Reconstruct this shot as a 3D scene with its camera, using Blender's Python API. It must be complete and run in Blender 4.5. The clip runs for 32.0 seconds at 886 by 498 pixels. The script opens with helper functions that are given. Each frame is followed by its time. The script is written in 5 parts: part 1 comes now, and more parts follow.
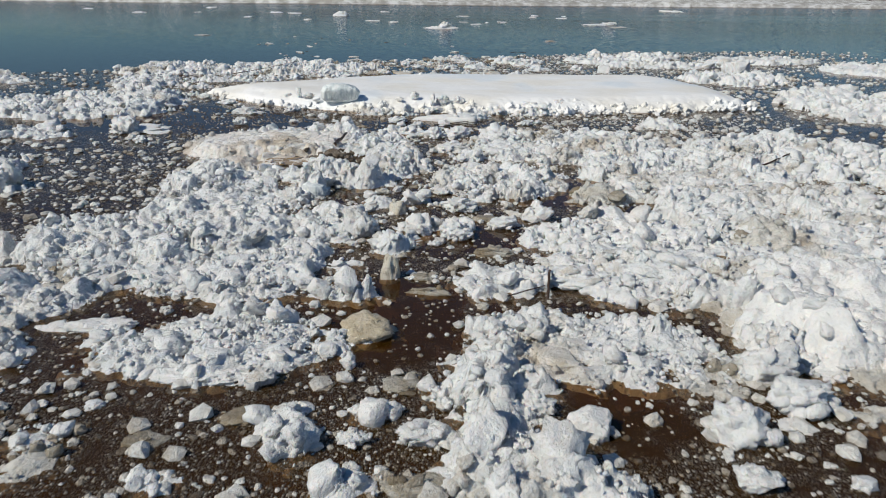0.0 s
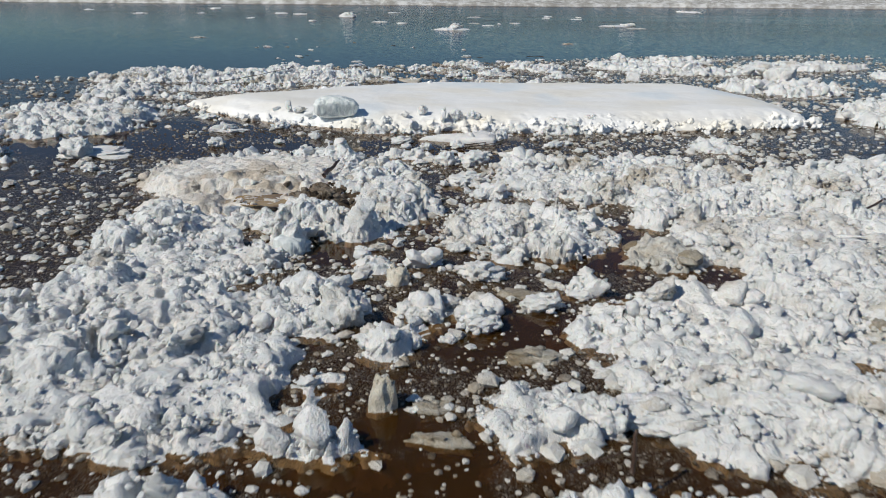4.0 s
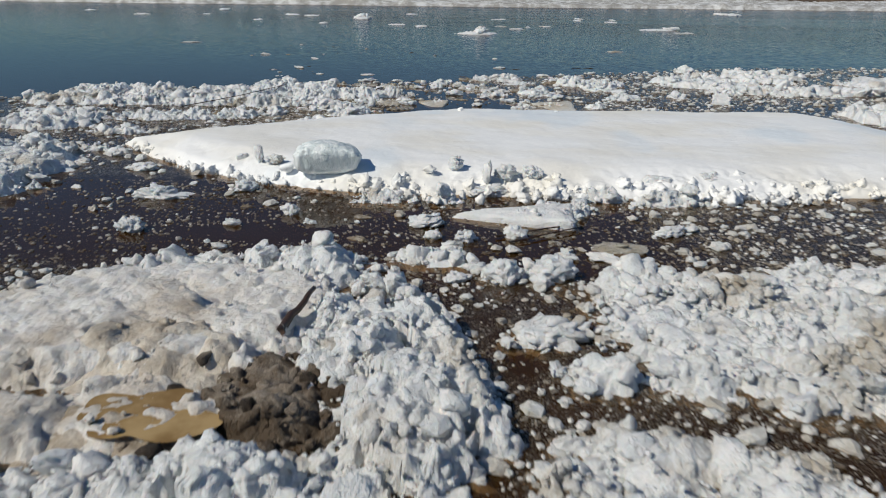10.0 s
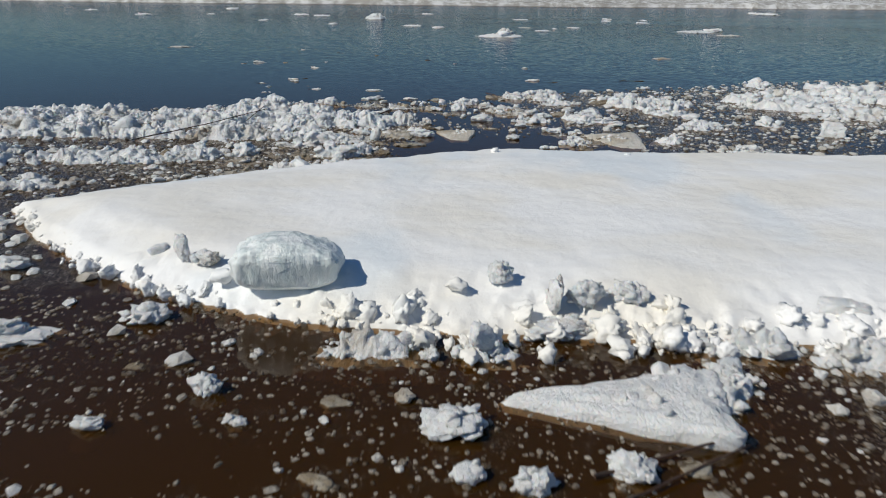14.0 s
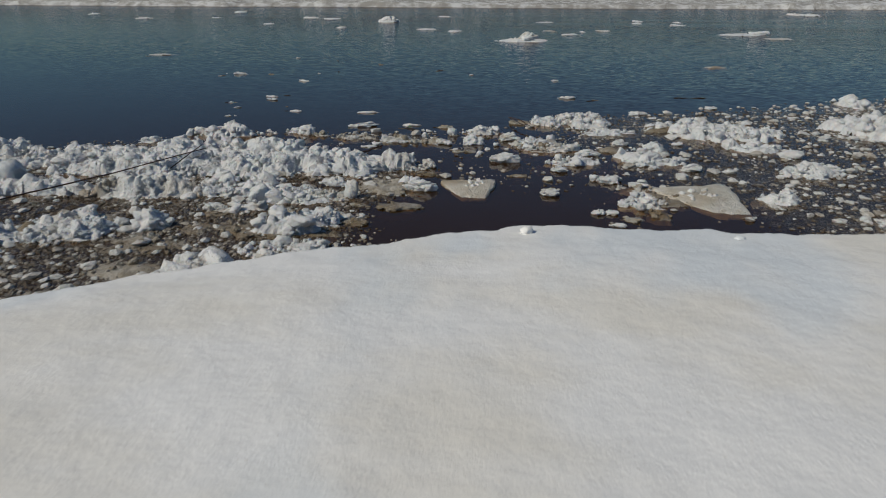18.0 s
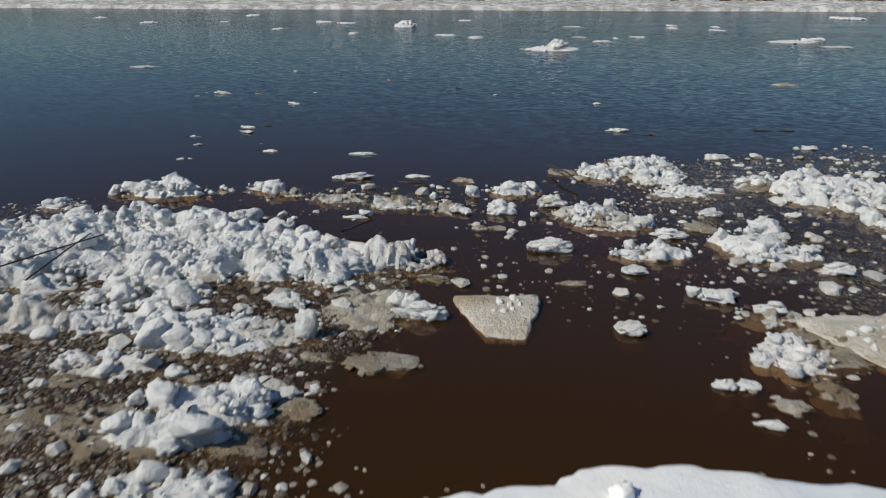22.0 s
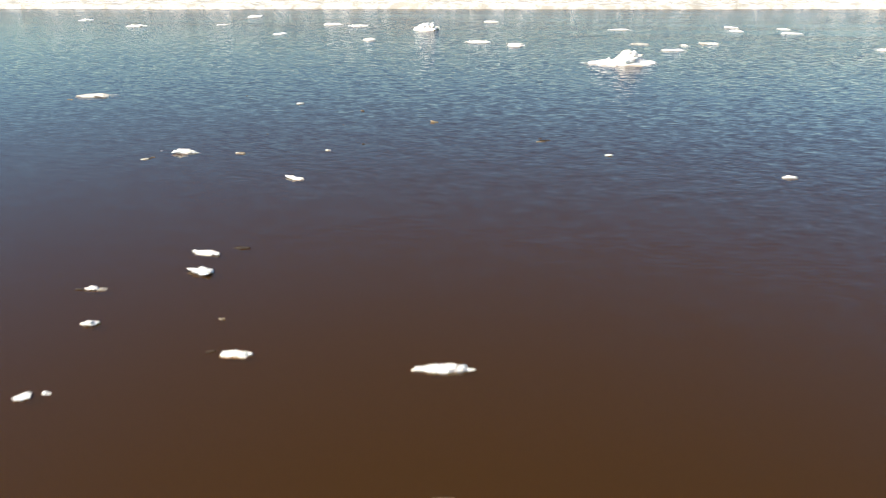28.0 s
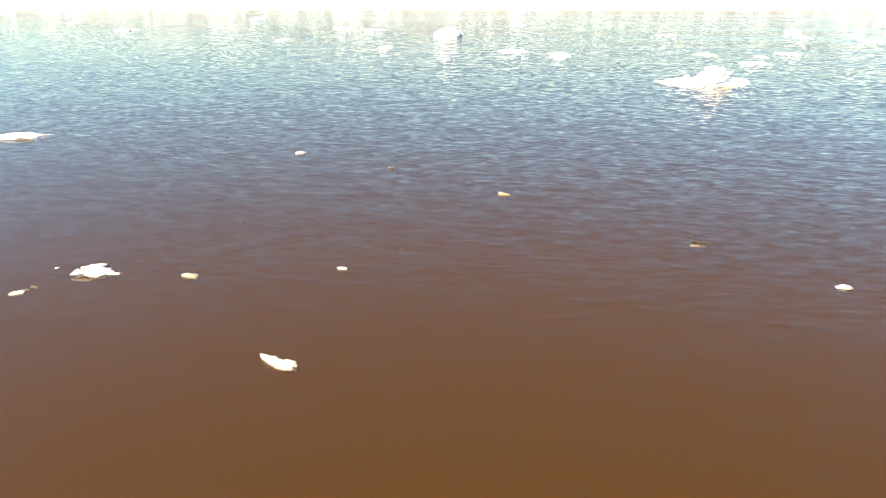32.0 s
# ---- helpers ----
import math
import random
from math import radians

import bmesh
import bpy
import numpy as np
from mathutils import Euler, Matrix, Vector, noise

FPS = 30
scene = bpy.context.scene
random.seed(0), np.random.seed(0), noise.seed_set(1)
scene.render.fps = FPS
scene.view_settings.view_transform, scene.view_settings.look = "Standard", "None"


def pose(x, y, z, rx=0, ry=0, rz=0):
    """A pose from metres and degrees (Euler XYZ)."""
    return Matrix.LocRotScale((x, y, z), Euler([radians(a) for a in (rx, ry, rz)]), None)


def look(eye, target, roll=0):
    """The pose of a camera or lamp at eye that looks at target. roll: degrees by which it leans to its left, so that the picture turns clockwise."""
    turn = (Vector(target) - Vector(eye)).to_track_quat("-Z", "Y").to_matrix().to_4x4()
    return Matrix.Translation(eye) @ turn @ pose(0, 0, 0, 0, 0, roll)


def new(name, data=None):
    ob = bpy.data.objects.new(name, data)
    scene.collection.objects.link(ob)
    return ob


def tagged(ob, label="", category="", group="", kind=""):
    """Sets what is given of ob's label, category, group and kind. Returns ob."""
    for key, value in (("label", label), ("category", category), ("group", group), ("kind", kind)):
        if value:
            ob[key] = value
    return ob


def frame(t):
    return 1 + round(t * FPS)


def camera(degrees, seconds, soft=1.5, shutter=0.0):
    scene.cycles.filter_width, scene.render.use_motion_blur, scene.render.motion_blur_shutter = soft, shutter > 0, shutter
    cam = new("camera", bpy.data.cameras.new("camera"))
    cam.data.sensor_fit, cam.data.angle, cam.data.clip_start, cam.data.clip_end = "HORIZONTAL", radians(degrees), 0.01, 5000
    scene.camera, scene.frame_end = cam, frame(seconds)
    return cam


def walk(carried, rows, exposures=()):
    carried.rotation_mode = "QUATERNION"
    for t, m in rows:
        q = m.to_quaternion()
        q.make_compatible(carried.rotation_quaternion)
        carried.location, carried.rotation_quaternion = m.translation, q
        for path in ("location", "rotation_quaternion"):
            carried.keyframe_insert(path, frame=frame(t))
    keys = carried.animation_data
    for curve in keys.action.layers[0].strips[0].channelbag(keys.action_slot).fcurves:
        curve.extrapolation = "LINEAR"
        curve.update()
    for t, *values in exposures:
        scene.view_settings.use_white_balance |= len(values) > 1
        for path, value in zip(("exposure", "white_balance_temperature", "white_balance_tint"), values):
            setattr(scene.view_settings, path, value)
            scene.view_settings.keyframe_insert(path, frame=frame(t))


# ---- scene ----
cam = camera(62.0, 32.0, soft=1.0, shutter=0.8)
PATH = [
    (0, pose(0.503, -3.062, 3.238, 70.256, -0.0, 1.150) @ pose(0, 0, 0, 0, 0, 0.502)),
    (1, pose(0.492, -2.421, 3.212, 70.268, -0.0, 1.324) @ pose(0, 0, 0, 0, 0, 0.486)),
    (2, pose(0.470, -1.738, 3.188, 70.278, -0.0, 1.496) @ pose(0, 0, 0, 0, 0, 0.468)),
    (3, pose(0.414, -0.941, 3.162, 70.290, -0.0, 1.672) @ pose(0, 0, 0, 0, 0, 0.454)),
    (3.5, pose(0.382, -0.515, 3.149, 70.298, -0.0, 1.764) @ pose(0, 0, 0, 0, 0, 0.451)),
    (4.5, pose(0.330, 0.364, 3.120, 70.322, -0.0, 1.956) @ pose(0, 0, 0, 0, 0, 0.458)),
    (5.5, pose(0.290, 1.287, 3.085, 70.360, -0.0, 2.156) @ pose(0, 0, 0, 0, 0, 0.482)),
    (6, pose(0.264, 1.757, 3.067, 70.381, -0.0, 2.259) @ pose(0, 0, 0, 0, 0, 0.497)),
    (7, pose(0.206, 2.698, 3.034, 70.416, -0.0, 2.471) @ pose(0, 0, 0, 0, 0, 0.528)),
    (8, pose(0.110, 3.691, 3.009, 70.430, -0.0, 2.694) @ pose(0, 0, 0, 0, 0, 0.552)),
    (9, pose(-0.071, 4.771, 2.996, 70.411, -0.0, 2.921) @ pose(0, 0, 0, 0, 0, 0.571)),
    (10, pose(-0.281, 5.933, 2.991, 70.370, -0.0, 3.152) @ pose(0, 0, 0, 0, 0, 0.590)),
    (11, pose(-0.493, 7.225, 2.987, 70.326, -0.0, 3.403) @ pose(0, 0, 0, 0, 0, 0.598)),
    (12, pose(-0.668, 8.521, 2.976, 70.296, -0.0, 3.688) @ pose(0, 0, 0, 0, 0, 0.586)),
    (13, pose(-0.727, 9.685, 2.955, 70.280, -0.0, 4.016) @ pose(0, 0, 0, 0, 0, 0.549)),
    (14, pose(-0.767, 10.807, 2.930, 70.270, -0.0, 4.379) @ pose(0, 0, 0, 0, 0, 0.493)),
    (15, pose(-0.890, 11.923, 2.900, 70.274, -0.0, 4.760) @ pose(0, 0, 0, 0, 0, 0.425)),
    (15.5, pose(-0.954, 12.484, 2.883, 70.283, -0.0, 4.954) @ pose(0, 0, 0, 0, 0, 0.389)),
    (16.5, pose(-0.999, 13.680, 2.841, 70.326, -0.0, 5.342) @ pose(0, 0, 0, 0, 0, 0.313)),
    (17.5, pose(-0.954, 14.956, 2.778, 70.412, -0.0, 5.752) @ pose(0, 0, 0, 0, 0, 0.217)),
    (18, pose(-0.959, 15.562, 2.744, 70.462, -0.0, 5.960) @ pose(0, 0, 0, 0, 0, 0.167)),
    (19, pose(-1.071, 16.667, 2.689, 70.555, -0.0, 6.370) @ pose(0, 0, 0, 0, 0, 0.077)),
    (20, pose(-1.206, 17.715, 2.669, 70.607, -0.0, 6.754) @ pose(0, 0, 0, 0, 0, 0.020)),
    (21, pose(-1.281, 18.754, 2.707, 70.609, -0.0, 7.144) @ pose(0, 0, 0, 0, 0, 0.022)),
    (22, pose(-1.354, 19.764, 2.783, 70.578, -0.0, 7.539) @ pose(0, 0, 0, 0, 0, 0.063)),
    (23, pose(-1.417, 20.697, 2.865, 70.527, -0.0, 7.868) @ pose(0, 0, 0, 0, 0, 0.102)),
    (24, pose(-1.591, 21.695, 2.918, 70.468, -0.0, 8.061) @ pose(0, 0, 0, 0, 0, 0.100)),
    (25, pose(-2.052, 22.915, 2.937, 70.387, -0.0, 8.054) @ pose(0, 0, 0, 0, 0, 0.042)),
    (26, pose(-2.621, 24.268, 2.937, 70.305, -0.0, 7.970) @ pose(0, 0, 0, 0, 0, -0.040)),
    (26.5, pose(-2.894, 24.990, 2.930, 70.285, -0.0, 7.966) @ pose(0, 0, 0, 0, 0, -0.080)),
    (27.5, pose(-3.463, 26.532, 2.891, 70.313, -0.0, 8.060) @ pose(0, 0, 0, 0, 0, -0.173)),
    (28.5, pose(-4.002, 28.079, 2.840, 70.374, -0.0, 8.209) @ pose(0, 0, 0, 0, 0, -0.261)),
    (29, pose(-4.246, 28.825, 2.825, 70.391, -0.0, 8.281) @ pose(0, 0, 0, 0, 0, -0.287)),
    (30, pose(-4.708, 30.302, 2.822, 70.389, -0.0, 8.425) @ pose(0, 0, 0, 0, 0, -0.284)),
    (31, pose(-5.140, 31.763, 2.838, 70.366, -0.0, 8.576) @ pose(0, 0, 0, 0, 0, -0.241)),
    (32, pose(-5.558, 33.217, 2.854, 70.342, -0.0, 8.728) @ pose(0, 0, 0, 0, 0, -0.197)),
]
EXPOSURES = [(t, e, k, 5) for t, e, k in ((0, -0.46, 6650), (6, -0.46, 6650), (12, -0.58, 6600), (15, -0.58, 6550), (17.5, -1.03, 6800), (20, -0.98, 6850), (22, -0.54, 6700), (24, 0.0, 6700), (26, 0.38, 6800), (28.5, 1.20, 8000), (30, 1.70, 8800), (32, 2.12, 9200))]
walk(cam, PATH, EXPOSURES)

# ---- daylight ----
SUN_FROM = Vector((-0.61, -0.40, 0.68)).normalized()
world = bpy.data.worlds.new("sky")
scene.world = world
world.use_nodes = True
wn = world.node_tree.nodes
sky = wn.new("ShaderNodeTexSky")
sky.sky_type, sky.sun_disc = "NISHITA", False
sky.sun_elevation = math.asin(SUN_FROM.z)
sky.sun_rotation = math.atan2(SUN_FROM.x, SUN_FROM.y)
sky.air_density, sky.dust_density, sky.ozone_density = 1.0, 0.0, 4.6
clean_air = wn.new("ShaderNodeMix")
clean_air.data_type, clean_air.blend_type = "RGBA", "MULTIPLY"
clean_air.inputs[0].default_value, clean_air.inputs[7].default_value = 1.0, (0.64, 0.875, 1.08, 1.0)
world.node_tree.links.new(sky.outputs[0], clean_air.inputs[6])
world.node_tree.links.new(clean_air.outputs[2], wn["Background"].inputs[0])
wn["Background"].inputs[1].default_value = 0.080
sun = new("sun", bpy.data.lights.new("sun", "SUN"))
sun.data.energy, sun.data.angle, sun.data.color = 5.0, radians(0.55), (1.0, 0.935, 0.855)
sun.matrix_world = look(SUN_FROM * 50, (0, 0, 0))


# ---- materials ----
class Mat:
    """A node material with short helpers."""

    def __init__(self, name, rough=0.5, spec=0.4):
        self.m = bpy.data.materials.new(name)
        self.m.use_nodes = True
        self.t = self.m.node_tree
        self.p = self.t.nodes["Principled BSDF"]
        self.p.inputs["Roughness"].default_value = rough
        self.p.inputs["Specular IOR Level"].default_value = spec
        self.pos = self.node("ShaderNodeNewGeometry").outputs["Position"]

    def node(self, kind, **values):
        n = self.t.nodes.new(kind)
        for key, v in values.items():
            n.inputs[key.replace("_", " ")].default_value = v
        return n

    def link(self, a, b):
        self.t.links.new(a, b)

    def noise(self, scale, detail=4.0, rough=0.55, stretch=None, turn=0.0):
        n = self.node("ShaderNodeTexNoise", Scale=scale, Detail=detail, Roughness=rough)
        src = self.pos
        if stretch:
            mp = self.node("ShaderNodeMapping", Scale=stretch, Rotation=(0, 0, turn))
            self.link(src, mp.inputs["Vector"])
            src = mp.outputs[0]
        self.link(src, n.inputs["Vector"])
        return n.outputs["Fac"]

    def ramp(self, fac, lo, hi, a=0.0, b=1.0):
        n = self.node("ShaderNodeMapRange")
        n.interpolation_type = "SMOOTHSTEP"
        for k, v in zip(("From Min", "From Max", "To Min", "To Max"), (lo, hi, a, b)):
            n.inputs[k].default_value = v
        self.link(fac, n.inputs["Value"])
        return n.outputs[0]

    def math(self, op, a, b):
        n = self.node("ShaderNodeMath")
        n.operation = op
        for i, v in enumerate((a, b)):
            if isinstance(v, (int, float)):
                n.inputs[i].default_value = v
            else:
                self.link(v, n.inputs[i])
        return n.outputs[0]

    def mix(self, fac, a, b):
        n = self.node("ShaderNodeMix")
        n.data_type = "RGBA"
        for sock, v in ((n.inputs[0], fac), (n.inputs[6], a), (n.inputs[7], b)):
            if isinstance(v, tuple):
                sock.default_value = (*v, 1.0)
            elif isinstance(v, (int, float)):
                sock.default_value = v
            else:
                self.link(v, sock)
        return n.outputs[2]

    def bump(self, height, distance, strength=1.0, under=None):
        n = self.node("ShaderNodeBump", Strength=strength, Distance=distance)
        self.link(height, n.inputs["Height"])
        if under:
            self.link(under, n.inputs["Normal"])
        return n.outputs[0]

    def colour(self, c):
        if isinstance(c, tuple):
            self.p.inputs["Base Color"].default_value = (*c, 1.0)
        else:
            self.link(c, self.p.inputs["Base Color"])

    def normal(self, n):
        self.link(n, self.p.inputs["Normal"])


def ice_material(name, clean, cool, dirt, dirt_lo, dirt_hi, rough, spec, grain=0.018, by="object"):
    """Granular river ice: clean and cool tints mixed at two scales, with dirt in patches."""
    k = Mat(name, rough, spec)
    big, mid, fine = k.noise(1.1, 4), k.noise(7.0, 5), k.noise(48.0, 6, 0.7)
    if by == "island":
        rnd = k.t.nodes["Geometry"].outputs["Random Per Island"]
    else:
        rnd = k.node("ShaderNodeObjectInfo").outputs["Random"]
    c = k.mix(k.ramp(mid, 0.38, 0.66), clean, cool)
    c = k.mix(k.math("MULTIPLY", k.ramp(k.noise(33.0, 4, 0.7), 0.50, 0.72), 0.4), c, tuple(0.86 * q for q in cool))
    patch = k.math("ADD", k.math("MULTIPLY", big, 0.75), k.math("ADD", k.math("MULTIPLY", fine, 0.25), k.math("MULTIPLY", rnd, 0.16)))
    c = k.mix(k.ramp(patch, dirt_lo, dirt_hi), c, dirt)
    c = k.mix(k.math("MULTIPLY", k.ramp(fine, 0.56, 0.72), 0.45), c, tuple(0.5 * p + 0.5 * q for p, q in zip(dirt, cool)))
    k.colour(c)
    grit = k.noise(27.0, 5, 0.62)
    n = k.bump(mid, 0.03, 0.5)
    n = k.bump(grit, 0.038, 0.9, n)
    n = k.bump(k.noise(85.0, 4, 0.6), grain * 0.7, 0.9, n)
    k.normal(n)
    k.p.inputs["Subsurface Weight"].default_value = 0.22
    k.p.inputs["Subsurface Radius"].default_value = (0.012, 0.016, 0.02)
    k.p.inputs["Subsurface Scale"].default_value = 1.0
    return k


WHITE = ice_material("white_ice", (0.85, 0.85, 0.84), (0.745, 0.76, 0.76), (0.44, 0.375, 0.285), 0.60, 0.84, 0.5, 0.35).m
SNOWY = ice_material("packed_snow_ice", (0.85, 0.845, 0.83), (0.77, 0.77, 0.76), (0.52, 0.45, 0.35), 0.64, 0.88, 0.6, 0.3, 0.012).m
DIRTY = ice_material("silty_ice", (0.70, 0.685, 0.64), (0.54, 0.52, 0.47), (0.33, 0.27, 0.19), 0.54, 0.80, 0.45, 0.4).m
BROWN = ice_material("muddy_ice", (0.30, 0.25, 0.19), (0.20, 0.16, 0.12), (0.05, 0.036, 0.025), 0.40, 0.58, 0.6, 0.25, 0.03).m
DUSTY = ice_material("dirt_crusted_ice", (0.48, 0.42, 0.35), (0.29, 0.235, 0.18), (0.10, 0.07, 0.045), 0.44, 0.64, 0.65, 0.25, 0.03).m
CRUST = ice_material("silt_crusted_snow", (0.76, 0.70, 0.61), (0.60, 0.52, 0.425), (0.30, 0.235, 0.165), 0.48, 0.76, 0.6, 0.25, 0.02).m
TAN = ice_material("dust_stained_snow", (0.84, 0.825, 0.80), (0.78, 0.745, 0.69), (0.48, 0.40, 0.31), 0.56, 0.84, 0.55, 0.3).m
RUBBLE = ice_material("rubble_ice", (0.82, 0.815, 0.79), (0.66, 0.645, 0.60), (0.38, 0.32, 0.24), 0.52, 0.78, 0.42, 0.45, by="island").m
SLUSH = ice_material("wet_slush", (0.58, 0.54, 0.47), (0.33, 0.28, 0.215), (0.11, 0.08, 0.05), 0.42, 0.66, 0.25, 0.5, by="island").m
TANSLUSH = ice_material("tan_wet_slush_ice", (0.56, 0.52, 0.45), (0.40, 0.35, 0.27), (0.22, 0.165, 0.10), 0.46, 0.68, 0.35, 0.45, 0.02).m
wet = ice_material("clear_wet_ice", (0.60, 0.565, 0.49), (0.44, 0.395, 0.31), (0.30, 0.235, 0.15), 0.46, 0.70, 0.2, 0.5, 0.010)
wet.p.inputs["Transmission Weight"].default_value = 0.2
WET = wet.m
CLEAR = ice_material("clear_amber_ice", (0.76, 0.72, 0.63), (0.62, 0.56, 0.45), (0.48, 0.40, 0.27), 0.50, 0.74, 0.2, 0.5, 0.010).m
PLATE = ice_material("soaked_plate_ice", (0.74, 0.70, 0.62), (0.62, 0.57, 0.47), (0.45, 0.365, 0.25), 0.50, 0.74, 0.35, 0.45, 0.010).m

candle = Mat("candle_ice", 0.42, 0.45)
streak = candle.noise(7.0, 5, 0.6, (1.0, 1.0, 0.20))
candle.colour(candle.mix(candle.ramp(streak, 0.35, 0.68), (0.82, 0.845, 0.84), (0.60, 0.67, 0.67)))
candle.normal(candle.bump(candle.noise(60.0, 4), 0.006, 0.6, candle.bump(streak, 0.05, 0.9)))
CANDLE = candle.m

floe_m = Mat("smooth_floe_snow", 0.55, 0.3)
fa, fb = floe_m.noise(0.42, 4, 0.5, (1.0, 1.6, 1.0), 0.5), floe_m.noise(0.30, 3, 0.5, (1.5, 0.8, 1.0), -0.6)
fc, ff = floe_m.noise(3.2, 5), floe_m.noise(22.0, 6, 0.65)
fcol = floe_m.mix(floe_m.ramp(fa, 0.40, 0.66), (0.88, 0.875, 0.86), (0.83, 0.80, 0.735))
fcol = floe_m.mix(floe_m.ramp(fb, 0.52, 0.66), fcol, (0.76, 0.80, 0.825))
fcol = floe_m.mix(floe_m.math("MULTIPLY", floe_m.ramp(ff, 0.60, 0.74), 0.35), fcol, (0.56, 0.51, 0.44))
floe_m.colour(fcol)
floe_m.normal(floe_m.bump(floe_m.noise(60.0, 4, 0.6), 0.003, 0.6, floe_m.bump(ff, 0.008, 0.5, floe_m.bump(fc, 0.035, 0.5))))
FLOE = floe_m.m

twig_m = Mat("wet_bark", 0.5)
twig_m.colour(twig_m.mix(twig_m.noise(40.0), (0.085, 0.045, 0.030), (0.030, 0.019, 0.013)))
BARK = twig_m.m

# Peat-brown river: a glossy rippled surface over a tinted clear layer.
water = Mat("river_water", 0.03)
wt = water.t
wt.nodes.remove(water.p)
open_water = water.node("ShaderNodeSeparateXYZ")
water.link(water.pos, open_water.inputs[0])
far = water.math("ADD", open_water.outputs[1], water.math("MULTIPLY", open_water.outputs[0], 0.45))
far = water.math("ADD", far, water.math("MULTIPLY", water.noise(0.07, 3), 12.0))
wind = water.math("ADD", water.ramp(far, 32.0, 50.0, 0.06, 0.48), water.ramp(far, 48.0, 85.0, 0.0, 0.8))
streaks = water.ramp(water.noise(0.16, 4, 0.6, (0.12, 1.4, 1.0), 0.06), 0.38, 0.56, 0.45, 1.15)
wind = water.math("MULTIPLY", wind, water.mix(water.ramp(far, 58.0, 85.0), (1.0, 1.0, 1.0), streaks))


def ripple_slopes(scale, detail, stretch, turn, steep):
    """Slopes of small waves as a vector, from the colour of a noise."""
    mp = water.node("ShaderNodeMapping", Scale=stretch, Rotation=(0, 0, turn))
    water.link(water.pos, mp.inputs["Vector"])
    tex = water.node("ShaderNodeTexNoise", Scale=scale, Detail=detail, Roughness=0.55)
    water.link(mp.outputs[0], tex.inputs["Vector"])
    mid = water.node("ShaderNodeVectorMath")
    mid.operation = "SUBTRACT"
    mid.inputs[1].default_value = (0.5, 0.5, 0.5)
    water.link(tex.outputs["Color"], mid.inputs[0])
    lean = water.node("ShaderNodeVectorMath")
    lean.operation = "MULTIPLY"
    lean.inputs[1].default_value = (0.7 * steep, steep, 0.0)
    water.link(mid.outputs[0], lean.inputs[0])
    return lean.outputs[0]


def add_vectors(a, b):
    n = water.node("ShaderNodeVectorMath")
    n.operation = "ADD"
    water.link(a, n.inputs[0])
    water.link(b, n.inputs[1])
    return n.outputs[0]


waves = add_vectors(ripple_slopes(4.2, 3, (0.7, 1.3, 1.0), 0.35, 0.28), ripple_slopes(12.0, 2, (0.5, 1.6, 1.0), 0.5, 0.55))
gain = water.node("ShaderNodeVectorMath")
gain.operation = "SCALE"
water.link(waves, gain.inputs[0])
water.link(wind, gain.inputs["Scale"])
upright = water.node("ShaderNodeVectorMath")
upright.operation = "ADD"
upright.inputs[1].default_value = (0.0, 0.0, 1.0)
water.link(gain.outputs[0], upright.inputs[0])
level = water.node("ShaderNodeVectorMath")
level.operation = "NORMALIZE"
water.link(upright.outputs[0], level.inputs[0])
nrm = level.outputs[0]
gloss = water.node("ShaderNodeBsdfGlossy")
water.link(water.ramp(far, 37.0, 56.0, 0.02, 0.06), gloss.inputs["Roughness"])
clear = water.node("ShaderNodeBsdfTransparent", Color=(0.80, 0.62, 0.42, 1.0))
fres = water.node("ShaderNodeFresnel", IOR=1.333)
wmix = water.node("ShaderNodeMixShader")
water.link(nrm, gloss.inputs["Normal"])
water.link(nrm, fres.inputs["Normal"])
water.link(water.math("MULTIPLY", fres.outputs[0], water.ramp(far, 46.0, 80.0, 1.0, 0.82)), wmix.inputs[0])
murk = water.node("ShaderNodeBsdfDiffuse", Color=(0.086, 0.0405, 0.0045, 1.0))
deep = water.node("ShaderNodeMixShader", Fac=0.30)
water.link(clear.outputs[0], deep.inputs[1])
water.link(murk.outputs[0], deep.inputs[2])
water.link(deep.outputs[0], wmix.inputs[1])
water.link(gloss.outputs[0], wmix.inputs[2])
